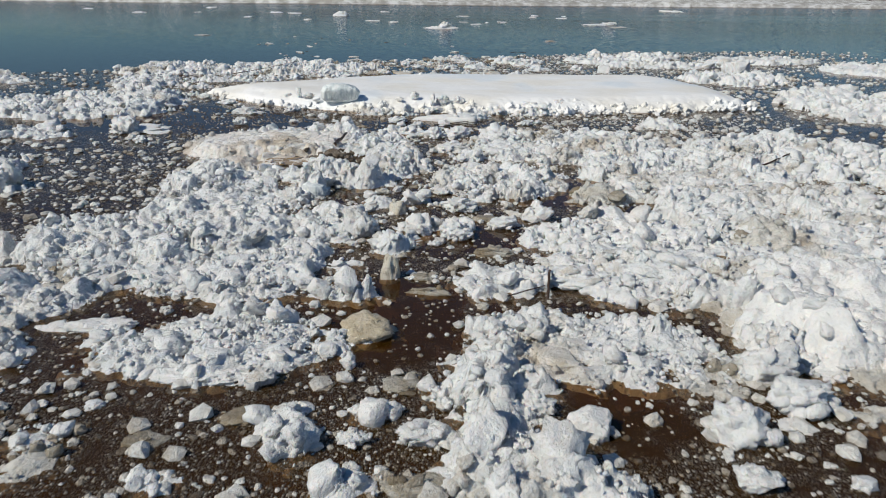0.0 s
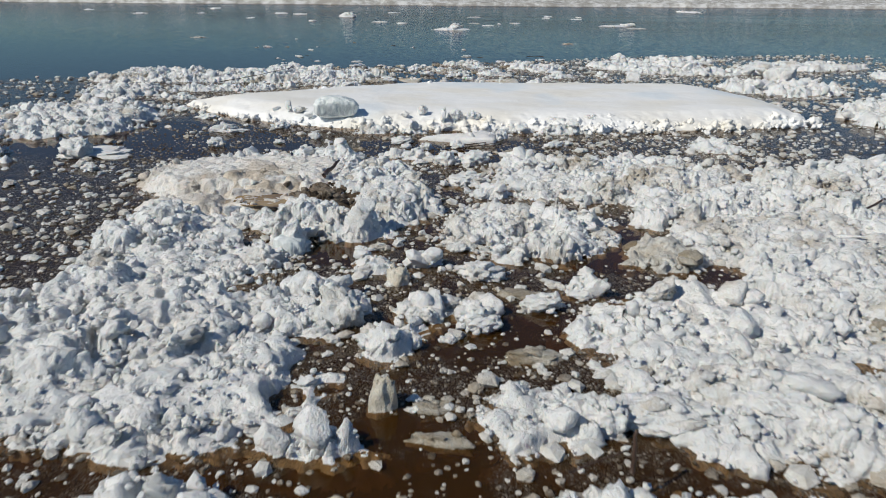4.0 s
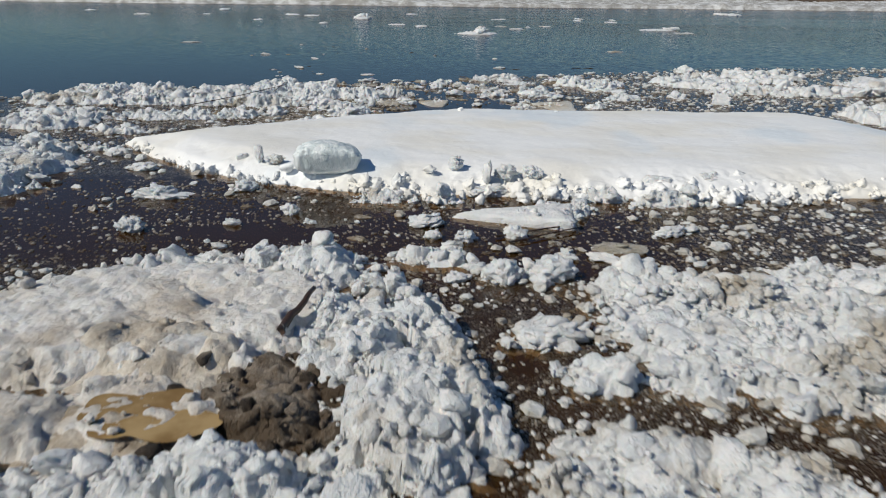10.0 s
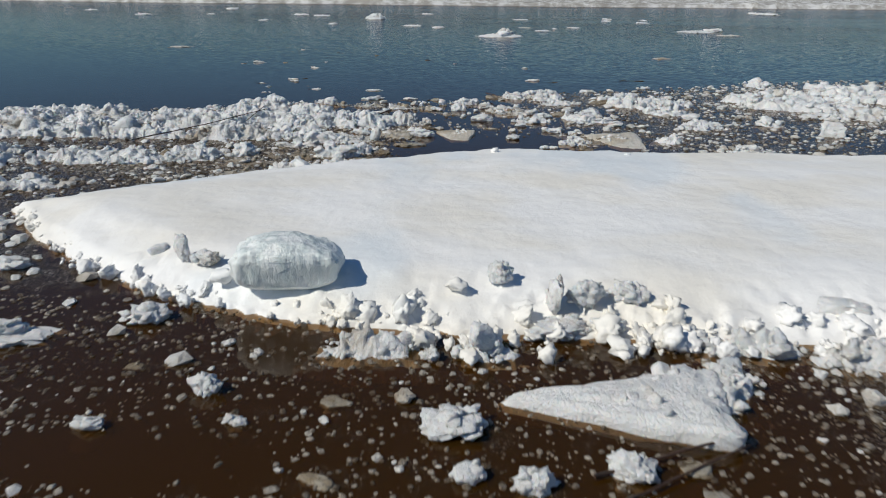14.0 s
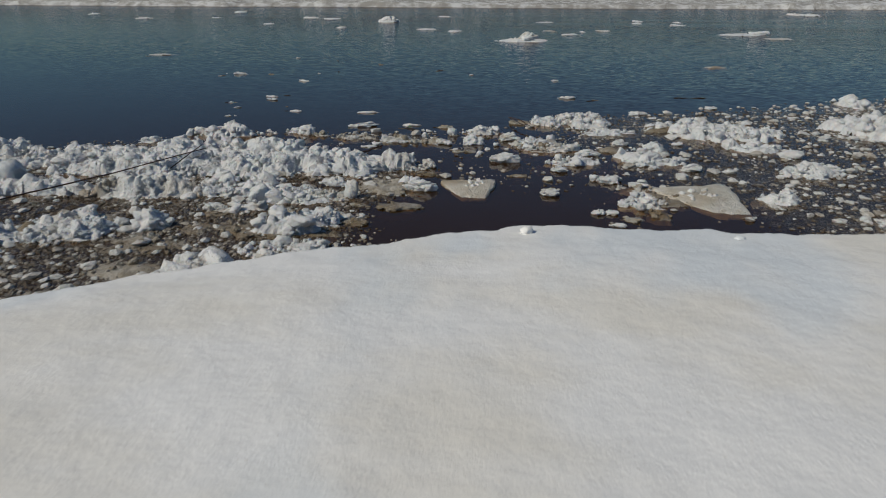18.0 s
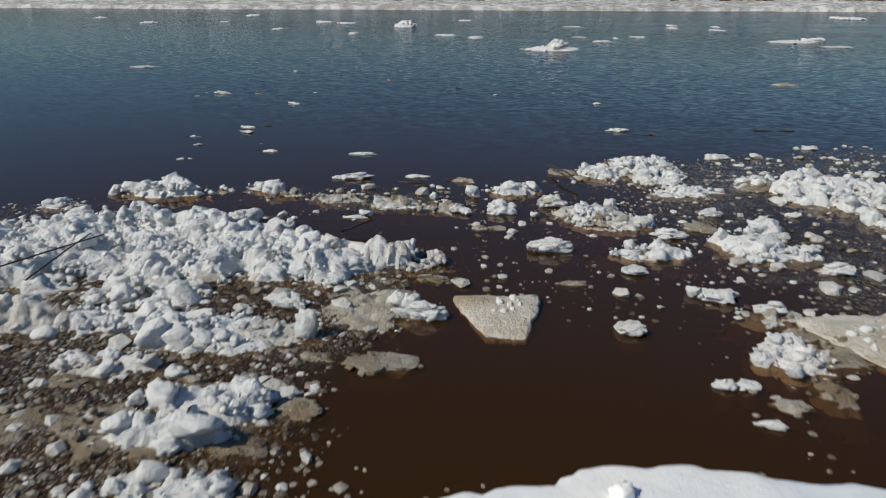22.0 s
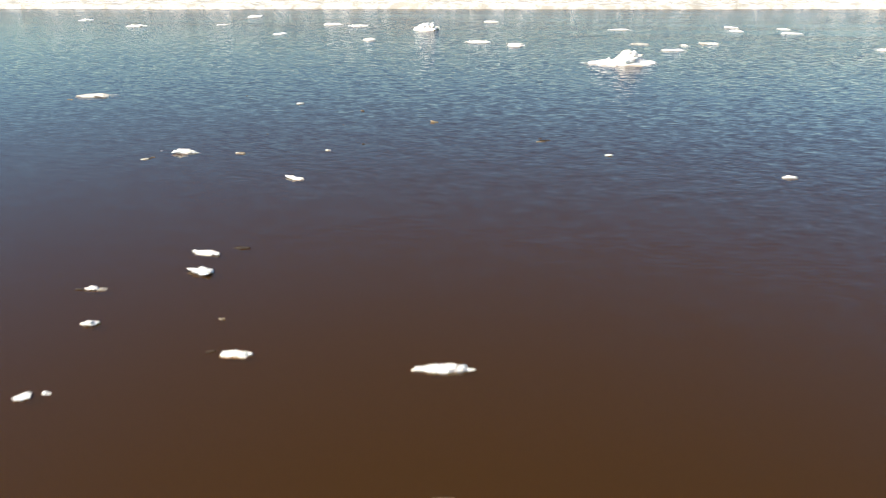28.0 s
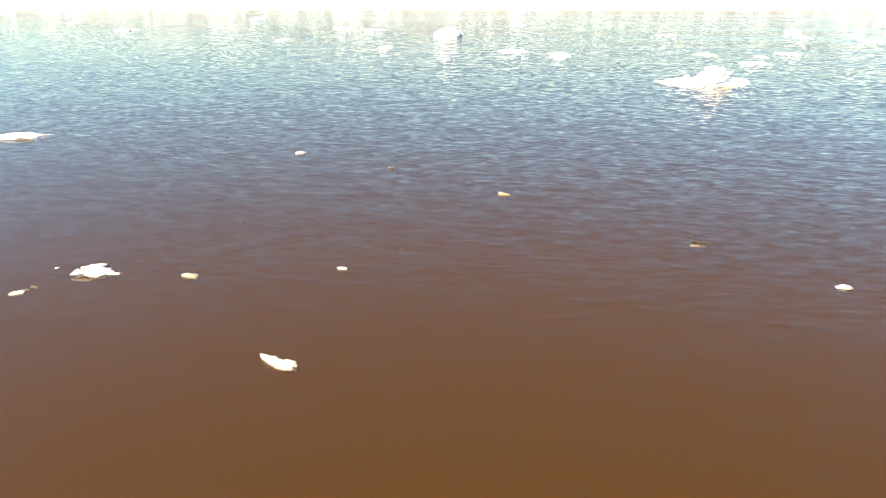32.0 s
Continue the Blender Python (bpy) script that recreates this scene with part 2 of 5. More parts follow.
# floating ice grains too small to pick apart, thick where the jam is thick
thick = water.node("ShaderNodeAttribute")
thick.attribute_name = "frazil"
clump = water.math("ADD", water.math("MULTIPLY", water.noise(3.6, 6, 0.66), 0.9), water.math("MULTIPLY", thick.outputs["Fac"], 0.55))
surface = wmix.outputs[0]
for scale, lo, hi, dull, pale in ((95.0, 0.62, 0.86, (0.06, 0.042, 0.026), (0.26, 0.22, 0.165)), (38.0, 0.74, 0.98, (0.12, 0.09, 0.06), (0.58, 0.55, 0.49))):
    grains = water.node("ShaderNodeTexVoronoi", Scale=scale, Randomness=1.0)
    water.link(water.pos, grains.inputs["Vector"])
    pick = water.node("ShaderNodeSeparateColor")
    water.link(grains.outputs["Color"], pick.inputs[0])
    cover = water.math("MULTIPLY", water.ramp(clump, lo, hi), water.ramp(water.math("ADD", grains.outputs["Distance"], water.math("MULTIPLY", pick.outputs[1], 0.28)), 0.66, 0.36))
    grit = water.node("ShaderNodeBsdfPrincipled", Roughness=0.3)
    water.link(water.mix(water.ramp(pick.outputs[0], 0.30, 1.0), dull, pale), grit.inputs["Base Color"])
    water.link(water.bump(water.math("SUBTRACT", 1.0, grains.outputs["Distance"]), 2.5 / scale, 1.0), grit.inputs["Normal"])
    over = water.node("ShaderNodeMixShader")
    water.link(water.math("MULTIPLY", cover, 0.92), over.inputs[0])
    water.link(surface, over.inputs[1])
    water.link(grit.outputs[0], over.inputs[2])
    surface = over.outputs[0]
water.link(surface, wt.nodes["Material Output"].inputs["Surface"])
WATER = water.m

# the silt-laden water below, which soon swallows what lies deep
depth_m = Mat("silty_depths", 0.5)
depth_m.t.nodes.remove(depth_m.p)
dim = depth_m.node("ShaderNodeBsdfTransparent", Color=(0.55, 0.38, 0.22, 1.0))
silt = depth_m.node("ShaderNodeBsdfDiffuse", Color=(0.066, 0.031, 0.0035, 1.0))
veil = depth_m.node("ShaderNodeMixShader", Fac=0.5)
depth_m.link(dim.outputs[0], veil.inputs[1])
depth_m.link(silt.outputs[0], veil.inputs[2])
depth_m.link(veil.outputs[0], depth_m.t.nodes["Material Output"].inputs["Surface"])
DEPTHS = depth_m.m

bed_m = Mat("silty_river_bed", 0.9, 0.1)
bed_m.colour(bed_m.mix(bed_m.noise(0.25, 5), (0.030, 0.022, 0.014), (0.040, 0.028, 0.016)))
BED = bed_m.m

earth = Mat("bank_earth", 0.9, 0.1)
earth.colour(earth.mix(earth.ramp(earth.noise(0.35, 6, 0.65), 0.4, 0.6), (0.16, 0.115, 0.075), (0.075, 0.06, 0.045)))
earth.normal(earth.bump(earth.noise(1.5, 6), 0.4, 0.8))
EARTH = earth.m

belt_m = Mat("stranded_ice", 0.7, 0.2)
bn = belt_m.math("ADD", belt_m.math("MULTIPLY", belt_m.noise(0.55, 5, 0.7), 0.7), belt_m.math("MULTIPLY", belt_m.noise(0.08, 3, 0.6, (1, 3, 1)), 0.3))
belt_m.colour(belt_m.mix(belt_m.ramp(bn, 0.42, 0.60), (0.34, 0.325, 0.30), (0.70, 0.70, 0.69)))
BELT = belt_m.m


# ---- geometry helpers ----
def hashed(i, j, seed):
    h = (i.astype(np.int64) * 374761393 + j.astype(np.int64) * 668265263 + int(seed) * 1442695041) & 0xFFFFFFFF
    h = ((h ^ (h >> 13)) * 1274126177) & 0xFFFFFFFF
    return ((h ^ (h >> 16)) & 0xFFFF) / 65535.0


def value_noise(x, y, seed):
    i, j = np.floor(x), np.floor(y)
    u, v = x - i, y - j
    u, v = u * u * (3 - 2 * u), v * v * (3 - 2 * v)
    a, b, c, d = (hashed(i + p, j + q, seed) for p, q in ((0, 0), (1, 0), (0, 1), (1, 1)))
    return (a * (1 - u) + b * u) * (1 - v) + (c * (1 - u) + d * u) * v


def fbm(x, y, seed, octaves=4, gain=0.5):
    total, amp, norm = 0.0, 1.0, 0.0
    for o in range(octaves):
        total = total + amp * value_noise(x * 2**o, y * 2**o, seed + 17 * o)
        norm, amp = norm + amp, amp * gain
    return total / norm


def smooth01(x):
    x = np.clip(x, 0, 1)
    return x * x * (3 - 2 * x)


def mesh_of(name, verts, faces, material, smooth=True):
    """A mesh from arrays of corner places and of faces that all have the same number of corners."""
    me = bpy.data.meshes.new(name)
    verts, faces = np.asarray(verts, np.float32), np.asarray(faces, np.int32)
    n = faces.shape[1]
    me.vertices.add(len(verts))
    me.vertices.foreach_set("co", verts.ravel())
    me.loops.add(faces.size)
    me.loops.foreach_set("vertex_index", faces.ravel())
    me.polygons.add(len(faces))
    me.polygons.foreach_set("loop_start", np.arange(0, faces.size, n, dtype=np.int32))
    me.polygons.foreach_set("use_smooth", np.broadcast_to(smooth, len(faces)).astype(bool))
    me.update(calc_edges=True)
    me.materials.append(material)
    return me


def grid_faces(keep):
    """Quads of a grid whose four corners are all kept, with the corners renumbered."""
    ny, nx = keep.shape
    quad = keep[:-1, :-1] & keep[1:, :-1] & keep[:-1, 1:] & keep[1:, 1:]
    ids = np.arange(ny * nx).reshape(ny, nx)
    q = np.stack([ids[:-1, :-1][quad], ids[:-1, 1:][quad], ids[1:, 1:][quad], ids[1:, :-1][quad]], 1)
    used = np.unique(q)
    back = np.zeros(ny * nx, np.int64)
    back[used] = np.arange(len(used))
    return used, back[q]


def domes(x, y, seed):
    """Rounded bumps grown together like cauliflower, one to a unit cell; about 0 to 0.8."""
    best = np.zeros(np.shape(x))
    i, j = np.floor(x), np.floor(y)
    for di in (-1, 0, 1):
        for dj in (-1, 0, 1):
            ci, cj = i + di, j + dj
            r = 0.45 + 0.40 * hashed(ci, cj, seed + 3)
            d2 = ((ci + hashed(ci, cj, seed + 1) - x) ** 2 + (cj + hashed(ci, cj, seed + 2) - y) ** 2) / (r * r)
            best = np.maximum(best, r * np.sqrt(np.maximum(1 - d2, 0)))
    return best


def blocks(x, y, seed):
    """Tumbled rounded blocks, each turned and tilted its own way, one to a unit cell; about 0 to 1."""
    best = np.zeros(np.shape(x))
    i, j = np.floor(x), np.floor(y)
    for di in (-1, 0, 1):
        for dj in (-1, 0, 1):
            ci, cj = i + di, j + dj
            dx, dy = x - ci - hashed(ci, cj, seed + 1), y - cj - hashed(ci, cj, seed + 2)
            a = math.pi * hashed(ci, cj, seed + 3)
            u, v = dx * np.cos(a) + dy * np.sin(a), dy * np.cos(a) - dx * np.sin(a)
            r, e = 0.40 + 0.35 * hashed(ci, cj, seed + 4), 0.75 + 0.6 * hashed(ci, cj, seed + 5)
            q = np.minimum((u / (r * e)) ** 4 + (v * e / r) ** 4, 1)
            high = 0.30 + 0.62 * hashed(ci, cj, seed + 6) + 0.8 * (hashed(ci, cj, seed + 7) - 0.5) * u + 0.8 * (hashed(ci, cj, seed + 8) - 0.5) * v
            best = np.maximum(best, high * (1 - q) ** 0.8)
    return best


# ---- ice pieces shared by many things ----
def ball_template(sub):
    bm = bmesh.new()
    bmesh.ops.create_icosphere(bm, subdivisions=sub, radius=1.0)
    bm.verts.ensure_lookup_table()
    v = np.array([p.co[:] for p in bm.verts])
    f = np.array([[c.index for c in p.verts] for p in bm.faces])
    bm.free()
    return v, f


BALLS = {n: ball_template(n) for n in (1, 2, 3, 4, 5)}


def noise3(v, scale, seed, octaves=3):
    return np.array([noise.fractal(Vector(p) * scale + Vector((seed * 7.3, seed * 3.1, seed * 5.7)), 0.9, 2.1, octaves) for p in v])


def piece_shape(kind, seed, sub):
    """Corner places of one ice piece about one unit across, by kind."""
    rng = np.random.default_rng(seed + 1000)
    v = BALLS[sub][0].copy()
    if kind in ("block", "column"):
        v = np.sign(v) * np.abs(v) ** 0.55
        v /= np.abs(v).max(0)
        v *= 1 + 0.16 * noise3(v, 1.4, seed)[:, None]
        cuts = 5
    elif kind in ("plate", "wet", "dirt"):
        v[:, 2] = np.sign(v[:, 2]) * np.abs(v[:, 2]) ** 0.6
        v *= 1 + 0.26 * noise3(v * (1, 1, 0.3), 1.7, seed)[:, None]
        cuts = 6
    else:
        v *= 1 + 0.32 * noise3(v, 1.25, seed)[:, None]
        cuts = 4
    for _ in range(cuts):
        n = rng.normal(size=3)
        if kind in ("plate", "wet", "dirt"):
            n[2] *= 0.3
        n /= np.linalg.norm(n)
        over = np.maximum(v @ n - rng.uniform(0.62, 0.86), 0)
        v -= 0.9 * over[:, None] * n
    if sub > 1:
        rough = {"lump": 0.26, "block": 0.12, "column": 0.10, "plate": 0.2, "wet": 0.16, "dirt": 0.08, "rim": 0.24, "clear": 0.12}[kind]
        v *= 1 + rough * noise3(v, 2.9, seed + 3, 3)[:, None]
    if sub > 2:
        v *= 1 + 0.5 * rough * noise3(v, 7.5, seed + 4, 2)[:, None]
    if kind == "column":
        ang = np.arctan2(v[:, 1], v[:, 0])
        groove = np.array([noise.noise(Vector((a * 5, seed, z * 0.5))) for a, z in zip(ang, v[:, 2])])
        v[:, :2] *= (1 + 0.10 * groove)[:, None]
    v -= (v.max(0) + v.min(0)) / 2
    return v / (v.max(0) - v.min(0))


PIECE_MATERIAL = {"lump": WHITE, "block": SNOWY, "column": CANDLE, "plate": SNOWY, "wet": WET, "dirt": BROWN, "rim": FLOE, "clear": CLEAR}
SHAPES = {}


def crumb_mesh(kind, variant):
    """One small rough crumb, shared by many loose pieces."""
    key, sub = ("crumb", kind, variant), 3 if kind == "rim" else 2
    if key not in SHAPES:
        SHAPES[key] = mesh_of("ice_crumb", crumb_shapes("angular", sub)[variant], BALLS[sub][1], PIECE_MATERIAL[kind])
    return SHAPES[key]


def frozen_crumbs(ob, kind, w, h, seed):
    """Crumbs frozen round the foot and on the back of a loose piece one unit across, scaled with it."""
    rng = np.random.default_rng(seed)
    flat = kind in ("plate", "wet")
    n = 4 if w < 0.2 else (5 if flat else 8)
    for _ in range(n):
        a, foot = float(rng.uniform(0, math.tau)), rng.random() < 0.7
        rad = float(rng.uniform(0.34, 0.48) if foot else rng.uniform(0.0, 0.3))
        high = float(rng.uniform(-0.2, 0.15) if foot else rng.uniform(0.28, 0.45))
        size = float(rng.uniform(0.12, 0.34))
        bit = new("ice_crumb", crumb_mesh(kind, int(rng.integers(9))))
        bit.parent = ob
        tall = min(size * w / max(h, 0.01), 0.9)
        bit.matrix_basis = pose(math.cos(a) * rad, math.sin(a) * rad, high) @ Matrix.Diagonal((size, size, tall, 1)) @ pose(0, 0, 0, float(rng.uniform(0, 360)), float(rng.uniform(0, 360)), 0)


def piece_mesh(kind, variant, sub):
    key = (kind, variant, sub)
    if key not in SHAPES:
        SHAPES[key] = mesh_of("ice_piece", piece_shape(kind, 31 * variant + len(kind), sub), BALLS[sub][1], PIECE_MATERIAL[kind])
    return SHAPES[key]


CRUMBS = {}


def crumb_shapes(kind, sub):
    """Nine rough pieces of rubble, about one unit across."""
    key = (kind, sub)
    if key not in CRUMBS:
        out = []
        for k in range(9):
            rng = np.random.default_rng(400 + 7 * k + sub)
            v = BALLS[sub][0].copy()
            v *= 1 + 0.55 * noise3(v, 1.5, k + 20)[:, None]
            for _ in range(4 if kind == "angular" else 2):
                n = rng.normal(size=3)
                n /= np.linalg.norm(n)
                v -= 0.92 * np.maximum(v @ n - rng.uniform(0.5, 0.8), 0)[:, None] * n
            if sub > 1:
                v *= 1 + 0.42 * noise3(v, 3.4, k + 40, 2)[:, None]
            v -= (v.max(0) + v.min(0)) / 2
            out.append(v / (v.max(0) - v.min(0)).max())
        CRUMBS[key] = out
    return CRUMBS[key]


CHUNK_WORDS = {
    "lump": ("ice_lump", "rounded white lump of granular river ice in brown water", "ice lump"),
    "block": ("ice_block", "squared white block of snow-covered ice among rubble", "ice block"),
    "column": ("candle_ice_block", "grey-white candled ice block with upright grooves", "ice block"),
    "plate": ("ice_plate", "flat white plate of broken ice awash in brown water", "ice plate"),
    "wet": ("clear_ice_plate", "wet amber-grey translucent ice plate lying half under water", "ice plate"),
    "clear": ("clear_ice_lump", "rounded amber-grey lump of clear melting ice in brown slush", "ice lump"),
    "rim": ("ice_lump", "small white lump of snow-ice lying on the smooth floe", "ice lump"),
    "dirt": ("muddy_ice_piece", "thin dark mud-stained sliver of floating ice", "ice piece"),
}
made = 0


def chunk(kind, x, y, z, w, d, h):
    """One loose piece of ice of the given width, depth and height, resting on height z or awash."""
    global made
    made += 1
    rng = random.Random(made * 13)
    name, label, cat = CHUNK_WORDS[kind]
    size = "large " if w > 0.5 else ("small " if w < 0.18 else "")
    fine = 2 if kind == "dirt" else (5 if w > 0.8 else (4 if w > 0.22 else 3))
    ob = new(name, piece_mesh(kind, made % 7, fine))
    sink = 0.6 if kind in ("wet", "clear") else (0.4 if kind in ("plate", "dirt") else 0.28)
    if kind in ("plate", "wet", "dirt") and z == 0:
        h = min(h, 0.11 * w, 0.08)
    if z == 0 and 30 < y < 55:
        h = min(h, 0.16 * w)
    if kind == "dirt":
        w, d, h = 0.5 * w, 0.4 * d, 0.012
    tall = h / (1 - sink) if z == 0 else h * 1.08
    base = z - (tall - h) if z == 0 else z - 0.04 * h
    turn = rng.uniform(-18, 18) + (180 if made % 2 else 0)
    tilt = rng.uniform(-6, 6)
    ob.matrix_world = pose(x, y, base + tall / 2, tilt, rng.uniform(-6, 6), turn) @ Matrix.Diagonal((w * 1.03, d * 1.05, tall, 1))
    if kind in ("lump", "plate", "wet", "clear"):
        frozen_crumbs(ob, kind, w, tall, made)
    if kind != "dirt" and z == 0 and w > 0.16 and y < 31:
        sunken_foot(ob, x, y, w, d, turn + 40)
    return tagged(ob, size + label, cat, "loose ice pieces")


def sunken_foot(ob, x, y, w, d, turn):
    """The wider part of a floating piece that shows dimly under water."""
    foot = new("sunken_foot", piece_mesh("wet", made % 7, 3))
    foot.parent = ob
    foot.matrix_parent_inverse = ob.matrix_world.inverted()
    foot.matrix_basis = pose(x + 0.08 * w, y - 0.06 * d, -0.112, 0, 0, turn) @ Matrix.Diagonal((w * 1.18, d * 1.3, 0.13, 1))


def wedge(x, y, length, width, turn, tall, label, material=None, taper=0.9):
    """A thin plate of ice awash, squared at one end and narrowing to the other, with a worn outline."""
    v, f = BALLS[5]
    flat = np.maximum(np.hypot(v[:, 0], v[:, 1]), 1e-6)
    square = flat / np.maximum(np.abs(v[:, 0]), np.abs(v[:, 1])).clip(1e-6)
    worn = 1 + 0.10 * noise3(v * (1, 1, 0), 2.4, 5) + 0.03 * noise3(v * (1, 1, 0.2), 9.0, 6)
    grow = 0.72 * (0.2 + 0.8 * square) * worn
    px, py = v[:, 0] * grow, v[:, 1] * grow
    py = py * (1 - taper * (px + 0.72) / 1.44) + 0.10 * px
    z = np.sign(v[:, 2]) * np.abs(v[:, 2]) ** 0.5 * 0.5 + 0.10 * noise3(v, 2.5, 9)
    P = np.stack([px * length, py * 1.4 * width, z * tall], 1)
    ob = tagged(new("ice_wedge", mesh_of("ice_wedge", P, f, material or SNOWY)), label, "ice plate", "loose ice pieces")
    ob.matrix_world = pose(x, y, 0.0, 2, 4, turn)
    rng = random.Random(int(length * 100))
    for k in range(9):
        a, q, size = rng.uniform(1.6, 4.7), rng.uniform(0.1, 0.62), rng.uniform(0.04, 0.13)
        bit = new("ice_crumb", crumb_mesh("plate", k))
        bit.parent = ob
        bit.matrix_basis = pose(math.cos(a) * q * length, math.sin(a) * q * width, 0.45 * tall, rng.uniform(0, 90), 0, rng.uniform(0, 360)) @ Matrix.Diagonal((size, size, size * 0.7, 1))
    return ob


# ---- frozen masses of rubble ----
STYLE = {
    "w": (WHITE, 0.060, 1.0, "ice_hummock", "lumpy white heap of frozen ice rubble in brown water"),
    "s": (SNOWY, 0.08, 0.45, "snowy_ice_mound", "broad mound of packed white snow-ice with soft lumps"),
    "d": (DIRTY, 0.05, 0.6, "silty_ice_hummock", "low grey-white silty hummock of wet river ice"),
    "f": (TAN, 0.06, 0.35, "dusty_ice_floe", "flat ice floe with tan dust on melting snow"),
    "m": (CRUST, 0.04, 0.35, "silty_snow_bank", "low snow bank crusted with brown silt on a floe"),
    "t": (TANSLUSH, 0.035, 0.6, "awash_ice_sheet", "low tan sheet of wet slushy ice awash in brown water"),
    "b": (DUSTY, 0.06, 0.9, "muddy_ice_hummock", "rough dark-brown mud-covered ice hummock"),
}
def turns(rng, n):
    """n random rotation matrices."""
    q = rng.normal(size=(n, 4))
    q /= np.linalg.norm(q, axis=1)[:, None]
    w, x, y, z = q.T
    return np.stack([1 - 2 * (y * y + z * z), 2 * (x * y - z * w), 2 * (x * z + y * w), 2 * (x * y + z * w), 1 - 2 * (x * x + z * z), 2 * (y * z - x * w), 2 * (x * z - y * w), 2 * (y * z + x * w), 1 - 2 * (x * x + y * y)], 1).reshape(n, 3, 3)


def crumb_cloud(rng, places, sizes, kind, sub):
    """Corners and faces of rubble pieces at the given places."""
    n, shapes, tf = len(places), crumb_shapes(kind, sub), BALLS[sub][1]
    V = np.empty((n, len(shapes[0]), 3))
    R = turns(rng, n) * (sizes[:, None] * rng.uniform(0.75, 1.3, (n, 3)))[:, None, :]
    for k in range(9):
        V[k::9] = np.einsum("nij,vj->nvi", R[k::9], shapes[k])
    V[..., 2] *= 0.85
    V += places[:, None, :]
    return V.reshape(-1, 3), (tf[None] + (np.arange(n) * len(shapes[0]))[:, None, None]).reshape(-1, 3)


def hummock(x, y, a, b, rot, h, style, res):
    """A mass of rubble frozen together: a low ragged raft heaped with rough pieces, its foot under water."""
    global made
    made += 1
    seed = made
    if y > 60:
        a, b, h = 0.8 * a, 0.6 * b, 0.75 * h
    rng = np.random.default_rng(seed)
    material, lump, busy, name, label = STYLE[style]
    small = min(a, b)
    grid = min(max(res * 1.15, 0.022), small / 4)
    pad = 0.22 + 0.12 * small
    xs = np.arange(-a - pad, a + pad + grid, grid)
    ys = np.arange(-b - pad, b + pad + grid, grid)
    X, Y = np.meshgrid(xs, ys)
    rag = min(small, 0.6)
    soft = {"w": 0.14, "s": 0.5, "d": 0.14, "f": 0.22, "t": 0.2, "b": 0.2, "m": 0.5}[style]
    if style == "w":
        soft = max(soft, min(1.1 * h, 0.6 * small))
    low, span = {"w": (0.24, 0.90), "s": (0.45, 0.6), "d": (0.10, 0.7), "f": (0.80, 0.15), "t": (0.1, 0.8), "b": (0.3, 0.7), "m": (0.6, 0.5)}[style]

    def inside(px, py):
        rr = np.sqrt((px / a) ** 2 + (py / b) ** 2)
        d = (1 - rr) * small + rag * 0.95 * (fbm(px * 1.6 / rag + 50, py * 1.6 / rag + 50, seed, 4) - 0.47)
        if style == "w" and small > 0.25:
            d = d - 1.2 * np.maximum(fbm(px * 1.9 + 7, py * 1.9, seed + 21, 3) - 0.58, 0) * small
        return d

    def top(px, py, d):
        roll = fbm(px * 1.7 + 9, py * 1.7, seed + 8, 3)
        return h * smooth01(d / soft) * 0.85 * (low + span * smooth01((roll - 0.28) / 0.45))

    D = inside(X, Y)
    z = np.where(D > 0, top(X, Y, D), np.maximum(-0.015 + D * 1.4, -0.2))
    wx, wy = X + 0.12 * fbm(X * 5, Y * 5, seed + 2, 2), Y + 0.12 * fbm(X * 5 + 9, Y * 5, seed + 4, 2)
    heap = 0.13 * (blocks(wx * 2.2, wy * 2.2, seed) - 0.36) + 0.085 * (blocks(wx * 5.0, wy * 5.0, seed + 30) - 0.36) + 0.040 * (domes(wx * 10, wy * 10, seed + 60) - 0.4) + 0.04 * (fbm(X * 21, Y * 21, seed + 5, 2) - 0.5)
    z += (D > 0) * smooth01(D / 0.10) * heap * {"w": 1.0, "s": 0.55, "d": 0.7, "f": 0.42, "t": 0.9, "b": 0.8, "m": 0.28}[style] * min(1.0, h / 0.2)
    if style == "f":
        z += smooth01(D / 0.25) * (0.10 * smooth01((fbm(X * 0.9 + 4, Y * 1.5, seed + 15, 3) - 0.46) / 0.05) - 0.05)
    if style in "wdt" and res < 0.06:
        z -= smooth01((fbm(X * 3.7 + 3, Y * 3.7, seed + 44, 3) - 0.60) / 0.10) * 0.7 * h
    shake = 0.10 if style in "wdtb" else 0.04
    X = X + shake * (fbm(X * 7 + z * 9, Y * 7 + z * 16, seed + 71, 3) - 0.5)
    Y = Y + shake * (fbm(X * 7 - z * 14, Y * 7 + z * 10, seed + 72, 3) - 0.5)
    used, quads = grid_faces((D > -0.2) & (z > -0.19))
    if not len(used):
        used, quads = grid_faces(np.ones(X.shape, bool))
    verts = [np.stack([X, Y, z], -1).reshape(-1, 3)[used]]
    faces = [np.concatenate([quads[:, :3], quads[:, [0, 2, 3]]])]
    flat = [np.ones(2 * len(quads), bool)]
    total = len(used)
    area = 3.14 * a * b
    fine = min(max((0.036 - res) / 0.015, 0), 1)
    scale = max(1.0, res / 0.022) ** 0.8 * (1.0 if h > 0.13 else 0.7)

